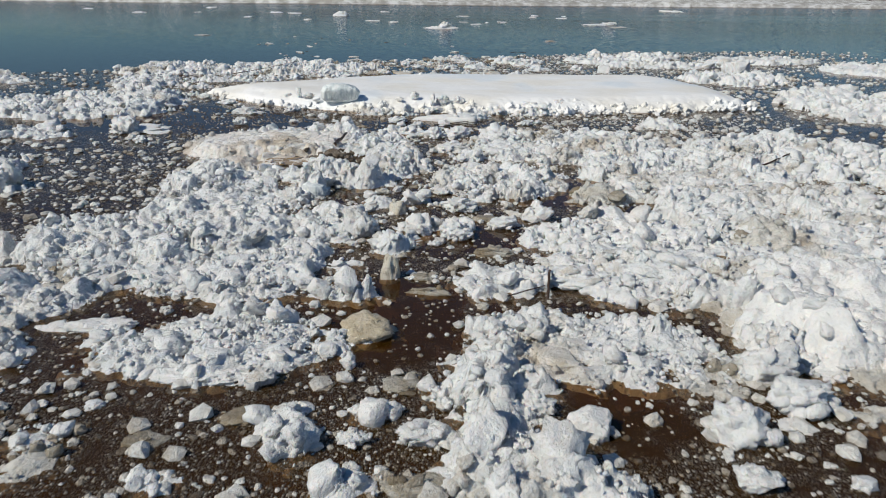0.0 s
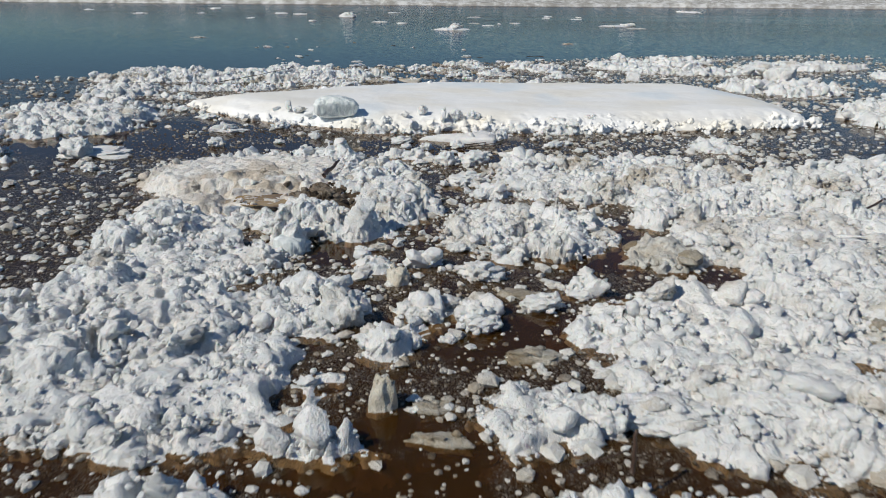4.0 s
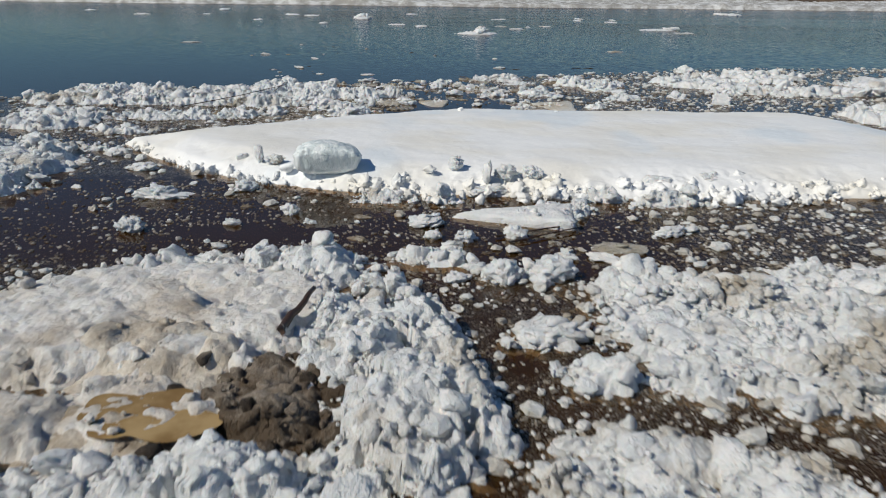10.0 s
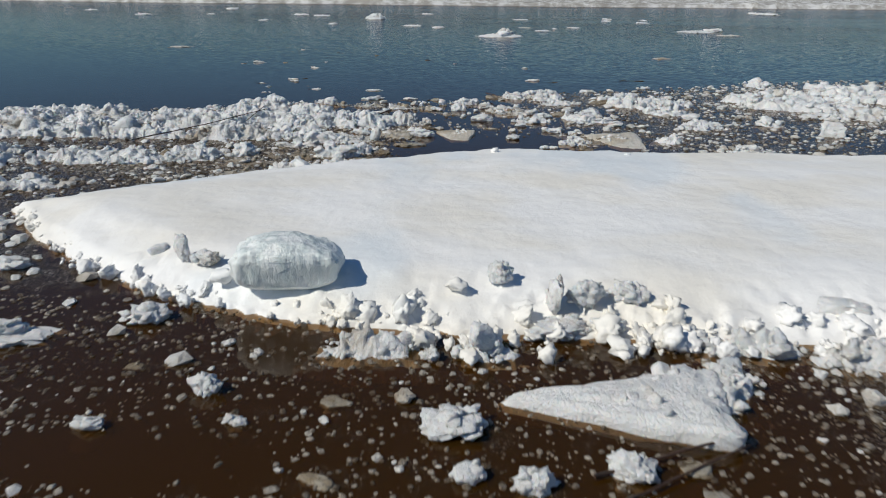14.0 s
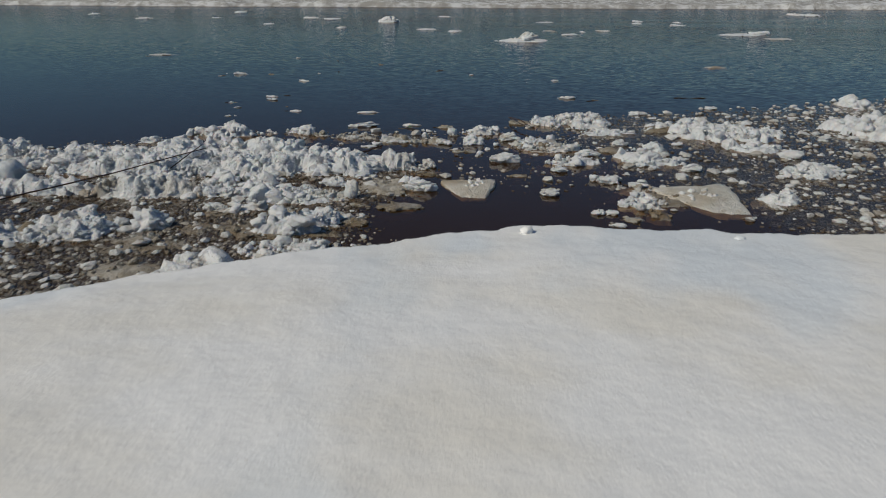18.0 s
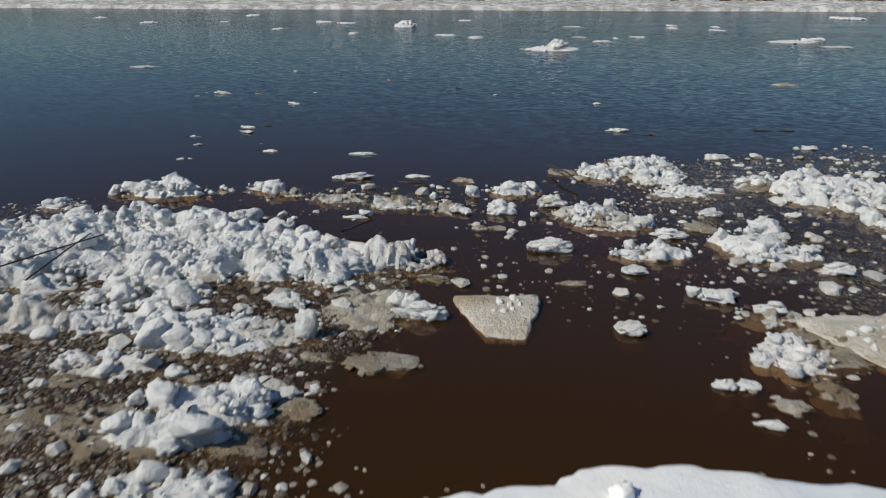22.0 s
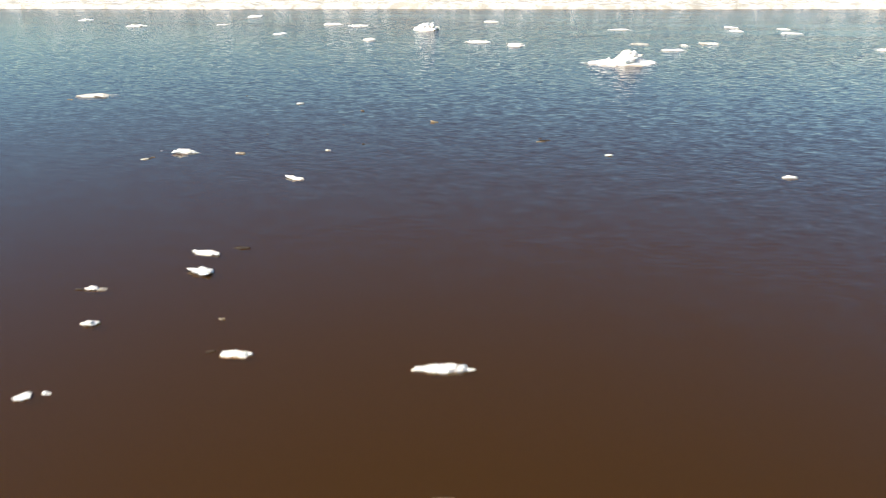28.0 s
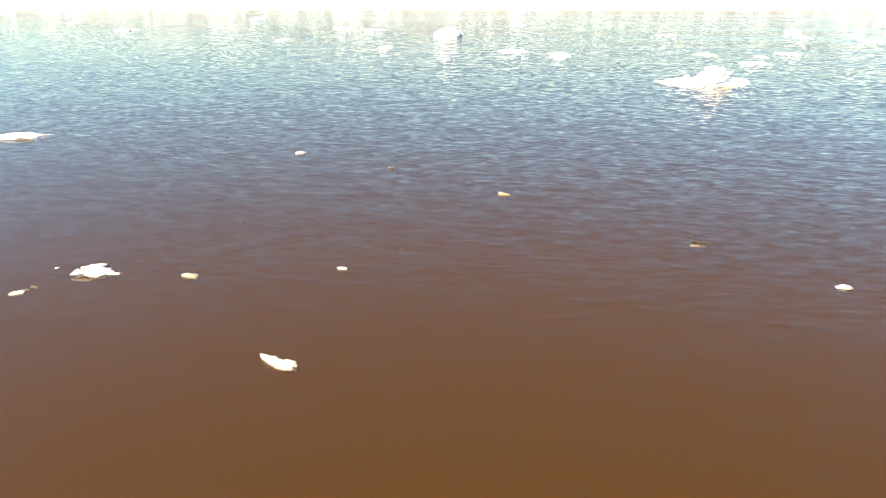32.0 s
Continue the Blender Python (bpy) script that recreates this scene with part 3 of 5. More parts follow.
    def scatter(per_m2, size, spread, kind, sub, sit, most):
        nonlocal total
        n = int(min(area * per_m2 * busy / scale**2, most))
        px, py = rng.uniform(-a - 0.05, a + 0.05, n), rng.uniform(-b - 0.05, b + 0.05, n)
        d = inside(px, py)
        keep = d > -0.02
        if style == "f":
            keep &= (d < 0.3) | (rng.random(n) < 0.03)
        px, py, d = px[keep], py[keep], d[keep]
        if not len(px):
            return
        s = np.minimum(size * scale * np.exp(rng.normal(0, spread, len(px))), small * 1.2 if res < 0.06 else h * 1.3)
        pz = np.maximum(top(px, py, d), 0) + 0.03 * busy + s * rng.uniform(sit[0], sit[1], len(px))
        v, f = crumb_cloud(rng, np.stack([px, py, pz], 1), s, kind, sub)
        verts.append(v)
        faces.append(f + total)
        flat.append(np.full(len(f), sub > 1))
        total += len(v)

    scatter(7, lump * 2.7, 0.40, "angular", 3 if fine > 0.5 else 2, (-0.45, 0.05), 90)
    scatter(22 + 16 * fine, lump * 1.3, 0.45, "angular", 2, (-0.35, 0.15), 200)
    if fine > 0:
        scatter(90 * fine, lump * 0.55, 0.45, "angular", 1, (-0.2, 0.3), 700)
    size = "long " if max(a, b) > 1.2 else ("small " if max(a, b) < 0.4 else "")
    me = mesh_of(name, np.concatenate(verts), np.concatenate(faces), material, np.concatenate(flat))
    ob = tagged(new(name, me), size + label, "ice floe", "frozen rubble masses")
    ob.matrix_world = pose(x, y, 0, 0, 0, rot)
    # single large pieces frozen on top
    extra = int(min(max(area * 2.5 * busy, 4), 12)) if res < 0.06 and style != "f" else 0
    for k in range(extra):
        px, py = rng.uniform(-a, a, 1) * 0.9, rng.uniform(-b, b, 1) * 0.9
        d = inside(px, py)
        if d[0] < 0.03:
            continue
        s = lump * scale * float(rng.uniform(1.8, 4.2))
        kind = "block" if rng.random() < 0.4 else "lump"
        if style in "dtbm":
            kind = "dirt" if style in "bm" else "wet"
        bit = new("ice_piece", piece_mesh(kind, int(rng.integers(7)), 4 if (s > 0.3 and res < 0.022) else 3))
        bit.parent = ob
        tip = [float(q) for q in rng.uniform(-35, 35, 2)]
        bit.matrix_basis = pose(float(px[0]), float(py[0]), max(float(top(px, py, d)[0]), 0) + 0.12 * s, tip[0], tip[1], float(rng.uniform(0, 360))) @ Matrix.Diagonal((s * rng.uniform(0.9, 1.5), s, s * rng.uniform(0.6, 1.0), 1))
    return ob


# ---- water, bed and far shore ----
def sheet(name, z, material, label, cat, size=900):
    v = [(-size, -size, z), (size, -size, z), (size, size, z), (-size, size, z)]
    return tagged(new(name, mesh_of(name, v, [(0, 1, 2, 3)], material, False)), label, cat, kind="structure")


sheet("ground", -1.6, BED, "brown silt bed under the river", "ground")
sheet("water_depths", -0.055, DEPTHS, "dark peat-brown silty water below the surface", "water")


def far_bank():
    xs, ys = np.arange(-420, 421, 6.0), np.arange(172, 420, 6.0)
    X, Y = np.meshgrid(xs, ys)
    rise = smooth01((Y - 176) / 16)
    Z = -1.8 + rise * 3.2 + 0.8 * (fbm(X / 22, Y / 22, 4, 4) - 0.5) * rise
    used, faces = grid_faces(np.ones(X.shape, bool))
    return tagged(new("far_bank", mesh_of("far_bank", np.stack([X, Y, Z], -1).reshape(-1, 3)[used], faces, EARTH)), "low brown earth bank across the river", "river bank", kind="structure")


far_bank()


def shore_ice_band():
    """The belt of stranded ice along the far bank."""
    xs, ys = np.arange(-260, 261, 0.7), np.arange(124, 184, 0.9)
    X, Y = np.meshgrid(xs, ys)
    front = 128 + 5 * (fbm(X / 17, Y * 0 + 3, 3, 4) - 0.5)
    d = Y - front
    Z = np.where(d > 0, 0.15 + 0.75 * fbm(X / 2.2, Y / 2.2, 9, 4) * (0.4 + fbm(X / 14, Y / 14, 10, 2)), -0.3)
    Z += (d > 0) * 0.5 * (fbm(X / 0.9, Y / 0.9, 12, 2) - 0.5)
    used, faces = grid_faces(d > -2)
    return tagged(new("shore_ice_belt", mesh_of("shore_ice_belt", np.stack([X, Y, Z], -1).reshape(-1, 3)[used], faces, BELT)), "belt of stranded white and dusty rubble ice along the far bank", "shore ice", kind="stuff")


shore_ice_band()


# ---- the smooth floe ----
def floe_inside(px, py):
    """Distance inside the floe's outline in metres; the floe tapers to a point at one end."""
    front = 16.75 + 0.085 * np.maximum(-px - 1.5, 0) ** 2.05 + 0.014 * np.maximum(px - 1.0, 0) ** 2.2
    back = 23.40 - 0.33 * np.maximum(-px - 0.6, 0) ** 1.25 + 0.05 * np.clip(px, 0, 6)
    wob = 0.25 * (fbm(px * 1.1 + 30, py * 1.1, 71, 4) - 0.5) + 0.14 * (fbm(px * 4.5, py * 4.5, 73, 3) - 0.5)
    return np.minimum(np.minimum(py - front, back - py), 8.75 - 0.11 * np.maximum(py - 19.3, 0) ** 1.9 - 0.25 * np.maximum(19 - py, 0) ** 2 - px) + wob


def smooth_floe():
    res = 0.034
    xs, ys = np.arange(-8.2, 10.0, res), np.arange(15.9, 24.4, res)
    X, Y = np.meshgrid(xs, ys)
    D = floe_inside(X, Y)
    tip = smooth01((X + 8.0) / 2.5)
    h = 0.12 + 0.14 * tip
    F = np.clip((Y - 16.75) / 6.3, 0, 1)
    edge = 0.30 - 0.15 * F
    z = np.where(D > 0, 0.03 + h * ((1 - 0.72 * (1 - F)) * smooth01((D + 0.02) / edge) + 0.72 * (1 - F) * smooth01(D / 0.95)) + 0.05 * smooth01(D / 1.5), np.maximum(-0.02 + 3.5 * D, -0.2))
    z += (D > 0.05) * smooth01(D / 0.4) * (0.07 * (fbm(X * 0.7, Y * 0.7, 61, 3) - 0.5) + 0.012 * (fbm(X * 3.1, Y * 3.1, 62, 4) - 0.5) + 0.005 * (fbm(X * 11, Y * 11, 63, 2) - 0.5))
    crust = smooth01(D / 0.1) * smooth01(1.15 - D / (0.25 + 0.75 * fbm(X * 0.9, Y * 0.9, 64, 3))) * smooth01((20.0 - Y) / 2)
    crust = crust * (0.35 + 0.65 * smooth01((X + 2.2) / 1.2)) * smooth01((fbm(X * 2.1, Y * 2.1, 67, 3) - 0.36) / 0.2)
    z += crust * (0.08 * blocks(X * 3.4, Y * 3.4, 65) + 0.06 * domes(X * 8.0, Y * 8.0, 66) + 0.08 * (fbm(X * 15, Y * 15, 68, 2) - 0.5) - 0.05)
    used, faces = grid_faces((D > -0.35) & (z > -0.19))
    P = np.stack([X, Y, z], -1).reshape(-1, 3)
    ob = tagged(new("smooth_ice_floe", mesh_of("smooth_ice_floe", P[used], faces, FLOE)), "large smooth white snow-covered ice floe with a crumbly rim", "ice floe")
    # crumbs frozen along the near rim
    rng = np.random.default_rng(5)
    for k in range(900):
        px = float(rng.uniform(-7.0, 9.0))
        front = 16.75 + 0.085 * max(-px - 1.5, 0) ** 2.05 + 0.014 * max(px - 1.0, 0) ** 2.2
        py = front + float(rng.normal(0.02, 0.20 if px > -1.6 else 0.09))
        crowd = float(fbm(np.array([px * 1.3]), np.array([py * 1.3]), 78, 3)[0])
        if rng.random() > (crowd - 0.25) * (2.4 if px > -1.6 else 1.2):
            continue
        d = float(floe_inside(np.array([px]), np.array([py]))[0])
        s = min(0.062 * math.exp(float(rng.normal(0, 0.62))) * (1.3 if px > -1.6 else 0.8), 0.2)
        bit = new("ice_crumb", crumb_mesh("rim", k % 9))
        bit.parent = ob
        tall = s * float(rng.uniform(0.8, 1.3))
        bit.matrix_basis = pose(px, py, 0.02 + 0.15 * min(max(d, 0) / 0.4, 1) + 0.25 * tall, float(rng.uniform(0, 360)), float(rng.uniform(-60, 60)), float(rng.uniform(0, 360))) @ Matrix.Diagonal((s * 1.5, s * 1.3, tall, 1))
    return ob


smooth_floe()
FLOE_TOP = 0.27


def candled_block():
    """The upright-grooved block that stands on the floe."""
    v, f = BALLS[5]
    v = np.sign(v) * np.abs(v) ** 0.5
    v /= np.abs(v).max(0)
    x, y, z = v.T
    top = 1 - 0.62 * np.maximum(x - 0.05, 0) ** 1.4 - 0.55 * np.maximum(-x - 0.25, 0) ** 1.3
    groove = np.array([noise.fractal(Vector((p[0] * 4.5, p[1] * 4.5, p[2] * 0.9 + 3)), 0.9, 2.0, 4) for p in v])
    side = 1 + 0.10 * groove
    px = x * 0.48 * side + 0.07 * (1 + z) * np.maximum(x, 0)
    py = y * 0.30 * side - 0.05 * z
    pz = z * 0.25 * np.where(z > 0, top, 1) + 0.02 * groove
    for n, lim in (((0.80, 0.1, 0.6), 0.46), ((-0.7, -0.1, 0.7), 0.47), ((0.75, -0.3, -0.6), 0.50), ((0.2, 0.9, 0.4), 0.29)):
        n = np.array(n) / np.linalg.norm(n)
        over = np.maximum(px * n[0] + py * n[1] + pz * n[2] - lim, 0)
        px, py, pz = px - 0.9 * over * n[0], py - 0.9 * over * n[1], pz - 0.9 * over * n[2]
    ob = tagged(new("candle_ice_block", mesh_of("candle_ice_block", np.stack([px, py, pz], 1), f, CANDLE)), "grey-green candled ice block with vertical grooves, standing on the smooth floe", "ice block")
    ob.matrix_world = pose(-2.78, 17.28, FLOE_TOP + 0.16, 0, 0, 8)


candled_block()


def melt_pool(x, y, a, b, z):
    """A shallow puddle of amber meltwater standing on a floe."""
    v = [(0, 0, 0)]
    for k in range(48):
        t = math.tau * k / 48
        r = 1 + 0.65 * (noise.noise(Vector((math.cos(t) * 1.5, math.sin(t) * 1.5, 4.2))))
        v.append((math.cos(t) * a * r, math.sin(t) * b * r, 0))
    f = [(0, 1 + k, 1 + (k + 1) % 48) for k in range(48)]
    m = Mat("amber_meltwater", 0.06, 0.5)
    m.colour(m.mix(m.ramp(m.noise(2.2, 4), 0.35, 0.65), (0.22, 0.13, 0.04), (0.42, 0.29, 0.13)))
    ob = tagged(new("melt_pool", mesh_of("melt_pool", v, f, m.m)), "shallow amber pool of meltwater on a dusty floe", "puddle")
    ob.matrix_world = pose(x, y, z)


melt_pool(-2.68, 10.28, 0.46, 0.36, 0.122)


# near shore: rubble jam at the start of the flight
hummock(1.72, 3.60, 1.17, 0.39, 2, 0.34, "w", 0.019)
hummock(4.46, 3.80, 1.20, 1.17, 2, 0.50, "s", 0.019)
hummock(1.35, 0.86, 0.73, 0.39, 2, 0.30, "w", 0.019)
hummock(0.74, 1.70, 0.20, 0.26, 2, 0.26, "w", 0.019)
hummock(-0.15, 2.07, 0.18, 0.17, 2, 0.16, "w", 0.019)
hummock(-0.23, 1.11, 0.20, 0.18, 2, 0.14, "w", 0.019)
hummock(-2.52, 1.28, 0.19, 0.22, 2, 0.10, "d", 0.019)
hummock(-3.82, 3.95, 0.29, 0.30, 2, 0.12, "w", 0.019)
hummock(-0.78, 1.77, 0.23, 0.25, 2, 0.14, "w", 0.019)
hummock(3.18, 4.56, 0.35, 0.32, 2, 0.22, "w", 0.019)
hummock(-1.55, 1.13, 0.18, 0.12, 2, 0.12, "w", 0.019)
hummock(1.12, 2.45, 0.26, 0.12, 2, 0.20, "w", 0.019)
hummock(0.78, 2.43, 0.46, 0.72, 2, 0.26, "w", 0.019)
hummock(0.85, 1.24, 0.45, 0.51, 2, 0.30, "w", 0.019)
hummock(2.33, 3.35, 0.57, 0.12, 2, 0.24, "w", 0.019)
hummock(1.05, 4.81, 0.70, 0.45, 2, 0.24, "w", 0.019)
hummock(2.63, 5.18, 0.77, 0.33, 3, 0.30, "w", 0.019)
hummock(2.74, 2.88, 0.28, 0.47, 2, 0.04, "d", 0.019)
hummock(3.52, 3.72, 0.28, 0.90, 2, 0.30, "w", 0.019)
chunk("block", 1.53, 1.83, 0.00, 0.33, 0.26, 0.20)
chunk("block", 1.46, 2.90, 0.00, 0.44, 0.34, 0.12)
chunk("lump", 3.33, 2.25, 0.00, 0.55, 0.44, 0.27)
chunk("lump", 2.71, 1.84, 0.00, 0.54, 0.43, 0.26)
chunk("lump", 3.23, 2.76, 0.00, 0.58, 0.46, 0.31)
chunk("lump", 2.61, 1.24, 0.00, 0.34, 0.27, 0.13)
chunk("lump", 1.15, 2.13, 0.00, 0.34, 0.27, 0.16)
chunk("lump", 0.92, 3.06, 0.00, 0.44, 0.35, 0.24)
chunk("lump", 0.28, 1.70, 0.00, 0.45, 0.29, 0.13)
chunk("plate", 0.47, 1.21, 0.00, 0.36, 0.29, 0.21)
chunk("lump", -0.26, 1.64, 0.00, 0.25, 0.20, 0.10)
chunk("plate", -1.69, 2.52, 0.00, 0.92, 0.32, 0.26)
chunk("wet", 0.06, 2.49, 0.00, 0.37, 0.30, 0.14)
chunk("clear", -0.32, 3.48, 0.00, 0.66, 0.48, 0.17)
chunk("lump", -2.21, 3.13, 0.00, 0.48, 0.35, 0.13)
chunk("block", 2.34, 3.59, 0.00, 0.33, 0.26, 0.15)
chunk("lump", 3.35, 1.24, 0.00, 0.21, 0.16, 0.06)
chunk("lump", -2.41, 2.06, 0.00, 0.18, 0.13, 0.05)
chunk("plate", -3.07, 3.48, 0.00, 0.80, 0.28, 0.22)
chunk("wet", -1.19, 1.95, 0.00, 0.42, 0.27, 0.12)
chunk("wet", -1.81, 1.60, 0.00, 0.35, 0.28, 0.12)
chunk("wet", -0.64, 2.48, 0.00, 0.24, 0.19, 0.17)
chunk("clear", -0.30, 4.95, 0.00, 0.26, 0.20, 0.30)
chunk("lump", -0.45, 2.79, 0.00, 0.15, 0.12, 0.13)
chunk("lump", -1.17, 2.50, 0.00, 0.33, 0.27, 0.12)
chunk("plate", 3.15, 1.95, 0.00, 0.24, 0.19, 0.07)
chunk("wet", 0.29, 1.13, 0.00, 0.57, 0.24, 0.16)
hummock(-2.63, 1.61, 0.19, 0.14, 2, 0.10, "w", 0.019)
hummock(-0.67, 1.51, 0.16, 0.17, 2, 0.14, "w", 0.019)
chunk("wet", 0.70, 1.09, 0.00, 0.19, 0.13, 0.05)

# low rafts that join the heaps
hummock(3.10, 5.50, 1.60, 1.30, 12, 0.13, "w", 0.022)
hummock(4.70, 9.30, 1.60, 1.60, -8, 0.13, "w", 0.022)
hummock(2.90, 12.00, 2.10, 1.20, 4, 0.12, "w", 0.022)
hummock(6.40, 5.60, 1.70, 2.40, 0, 0.13, "w", 0.024)
hummock(-2.60, 5.20, 1.80, 1.10, -6, 0.13, "w", 0.022)
hummock(-1.75, 3.10, 1.20, 0.70, 10, 0.11, "w", 0.022)
hummock(1.90, 3.10, 1.30, 0.60, 0, 0.11, "w", 0.022)
hummock(-2.90, 7.90, 1.20, 0.90, 0, 0.13, "w", 0.022)
hummock(5.40, 2.40, 1.60, 0.90, 0, 0.12, "d", 0.024)

# second stretch of the jam
hummock(-3.44, 6.14, 2.03, 1.30, 3, 0.30, "w", 0.019)
hummock(-1.23, 6.71, 0.56, 0.60, 3, 0.26, "w", 0.019)
hummock(-2.06, 4.46, 0.88, 0.23, 3, 0.24, "w", 0.019)
hummock(-0.69, 4.36, 0.38, 0.14, 3, 0.24, "w", 0.019)
hummock(-1.56, 3.65, 0.69, 0.21, 2, 0.22, "w", 0.019)
hummock(-2.27, 3.18, 0.30, 0.33, 2, 0.20, "w", 0.019)
hummock(2.19, 6.35, 0.78, 0.50, 3, 0.32, "w", 0.019)
hummock(3.54, 6.43, 0.57, 0.53, 3, 0.18, "w", 0.019)
hummock(4.71, 6.72, 0.56, 0.88, 3, 0.25, "d", 0.019)
hummock(-0.03, 6.81, 0.32, 0.26, 3, 0.14, "w", 0.019)
hummock(4.08, 8.23, 0.59, 0.42, 3, 0.20, "w", 0.019)
hummock(3.72, 4.96, 0.43, 0.51, 3, 0.25, "w", 0.019)
hummock(-0.65, 3.13, 0.19, 0.15, 2, 0.15, "w", 0.019)
chunk("lump", 2.77, 4.99, 0.00, 0.98, 0.51, 0.28)
chunk("lump", 1.86, 4.83, 0.00, 0.76, 0.52, 0.21)
chunk("lump", 1.40, 4.71, 0.00, 0.36, 0.29, 0.25)
chunk("lump", -0.40, 6.04, 0.00, 0.53, 0.42, 0.18)
chunk("lump", 0.51, 7.74, 0.00, 0.47, 0.38, 0.18)
chunk("lump", 1.12, 6.93, 0.00, 0.38, 0.31, 0.13)
chunk("lump", 0.47, 6.46, 0.00, 0.39, 0.31, 0.26)
chunk("clear", -0.40, 7.52, 0.00, 0.28, 0.22, 0.20)
chunk("wet", -2.19, 6.29, 0.00, 0.30, 0.24, 0.16)
chunk("wet", 0.98, 5.07, 0.00, 0.33, 0.26, 0.15)
chunk("wet", 0.95, 5.83, 0.00, 0.53, 0.27, 0.15)
chunk("lump", -1.14, 3.16, 0.00, 0.30, 0.20, 0.08)
chunk("block", 2.41, 3.49, 0.00, 0.27, 0.22, 0.09)
chunk("lump", 3.43, 3.95, 0.00, 0.29, 0.23, 0.55)
chunk("wet", 0.22, 4.51, 0.00, 0.52, 0.18, 0.14)
chunk("lump", 0.84, 4.64, 0.00, 0.24, 0.19, 0.11)
chunk("wet", 0.15, 4.94, 0.00, 0.38, 0.17, 0.11)
chunk("lump", -1.56, 3.04, 0.00, 0.18, 0.13, 0.05)

# third stretch: bitten floe and heaps with cavities
hummock(1.14, 9.39, 1.26, 1.12, 4, 0.30, "w", 0.019)
hummock(2.84, 8.44, 0.57, 0.52, 3, 0.30, "d", 0.019)
hummock(2.70, 6.56, 1.25, 0.69, 3, 0.36, "s", 0.019)
hummock(-3.63, 8.95, 0.84, 1.04, 4, 0.30, "w", 0.019)
hummock(-1.79, 9.55, 1.13, 0.45, 4, 0.32, "w", 0.019)
hummock(-2.58, 6.09, 0.86, 0.95, 3, 0.30, "w", 0.019)
hummock(-1.33, 6.76, 0.67, 0.52, 3, 0.30, "w", 0.019)
hummock(-0.11, 6.54, 0.22, 0.34, 3, 0.20, "w", 0.019)
hummock(0.46, 6.91, 0.33, 0.20, 3, 0.18, "w", 0.019)
hummock(1.67, 7.41, 0.24, 0.20, 3, 0.20, "w", 0.019)
hummock(3.88, 9.17, 0.80, 0.74, 4, 0.24, "w", 0.019)
hummock(-1.48, 5.68, 0.34, 0.28, 3, 0.22, "w", 0.019)
hummock(-0.32, 5.93, 0.26, 0.23, 3, 0.20, "w", 0.019)
hummock(-0.16, 8.14, 0.27, 0.17, 3, 0.14, "w", 0.019)
chunk("lump", 3.06, 10.02, 0.00, 0.63, 0.50, 0.35)
chunk("block", -2.72, 8.69, 0.00, 0.33, 0.26, 0.24)
chunk("lump", -2.03, 7.97, 0.00, 0.45, 0.36, 0.25)
hummock(-0.72, 8.02, 0.28, 0.26, 0, 0.24, "w", 0.019)
chunk("column", -1.82, 8.44, 0.00, 0.40, 0.34, 0.24)
chunk("lump", 1.18, 6.92, 0.00, 0.39, 0.32, 0.15)
chunk("lump", 0.61, 7.72, 0.00, 0.37, 0.30, 0.14)
chunk("wet", 0.96, 7.27, 0.00, 0.58, 0.26, 0.16)
chunk("lump", 0.54, 6.41, 0.00, 0.38, 0.31, 0.16)
chunk("lump", 1.60, 7.24, 0.00, 0.28, 0.21, 0.08)
chunk("block", -2.03, 6.22, 0.00, 0.34, 0.27, 0.18)
chunk("lump", -0.82, 6.43, 0.00, 0.43, 0.34, 0.43)
chunk("lump", 0.23, 8.64, 0.00, 0.28, 0.23, 0.08)
chunk("lump", 3.85, 8.26, 0.00, 0.37, 0.30, 0.33)
chunk("wet", 1.01, 5.81, 0.00, 0.58, 0.25, 0.16)
chunk("lump", 0.20, 6.11, 0.00, 0.17, 0.13, 0.05)
chunk("lump", 0.42, 6.00, 0.00, 0.11, 0.09, 0.03)

# left side of the jam and the slush beyond
hummock(-7.03, 8.56, 0.54, 0.49, 3, 0.30, "w", 0.027)
hummock(-9.09, 17.90, 1.78, 1.75, 5, 0.25, "w", 0.029)
hummock(-8.87, 13.26, 0.68, 0.74, 4, 0.20, "w", 0.032)
hummock(-3.87, 4.79, 0.51, 0.62, 2, 0.12, "d", 0.019)
hummock(-9.60, 17.08, 2.54, 2.16, 5, 0.22, "w", 0.028)
hummock(-8.00, 7.94, 0.91, 2.87, 3, 0.30, "w", 0.024)
hummock(-3.94, 2.92, 0.56, 0.36, 2, 0.20, "w", 0.019)
hummock(-4.01, 4.25, 0.54, 0.85, 3, 0.25, "w", 0.019)
chunk("plate", -6.85, 13.80, 0.00, 1.30, 1.04, 0.37)
chunk("lump", -7.12, 13.51, 0.00, 0.65, 0.52, 0.38)
chunk("lump", -6.33, 12.46, 0.00, 0.30, 0.24, 0.13)
chunk("lump", -4.80, 14.68, 0.00, 0.40, 0.32, 0.16)
chunk("lump", -5.11, 16.25, 0.00, 0.59, 0.28, 0.17)

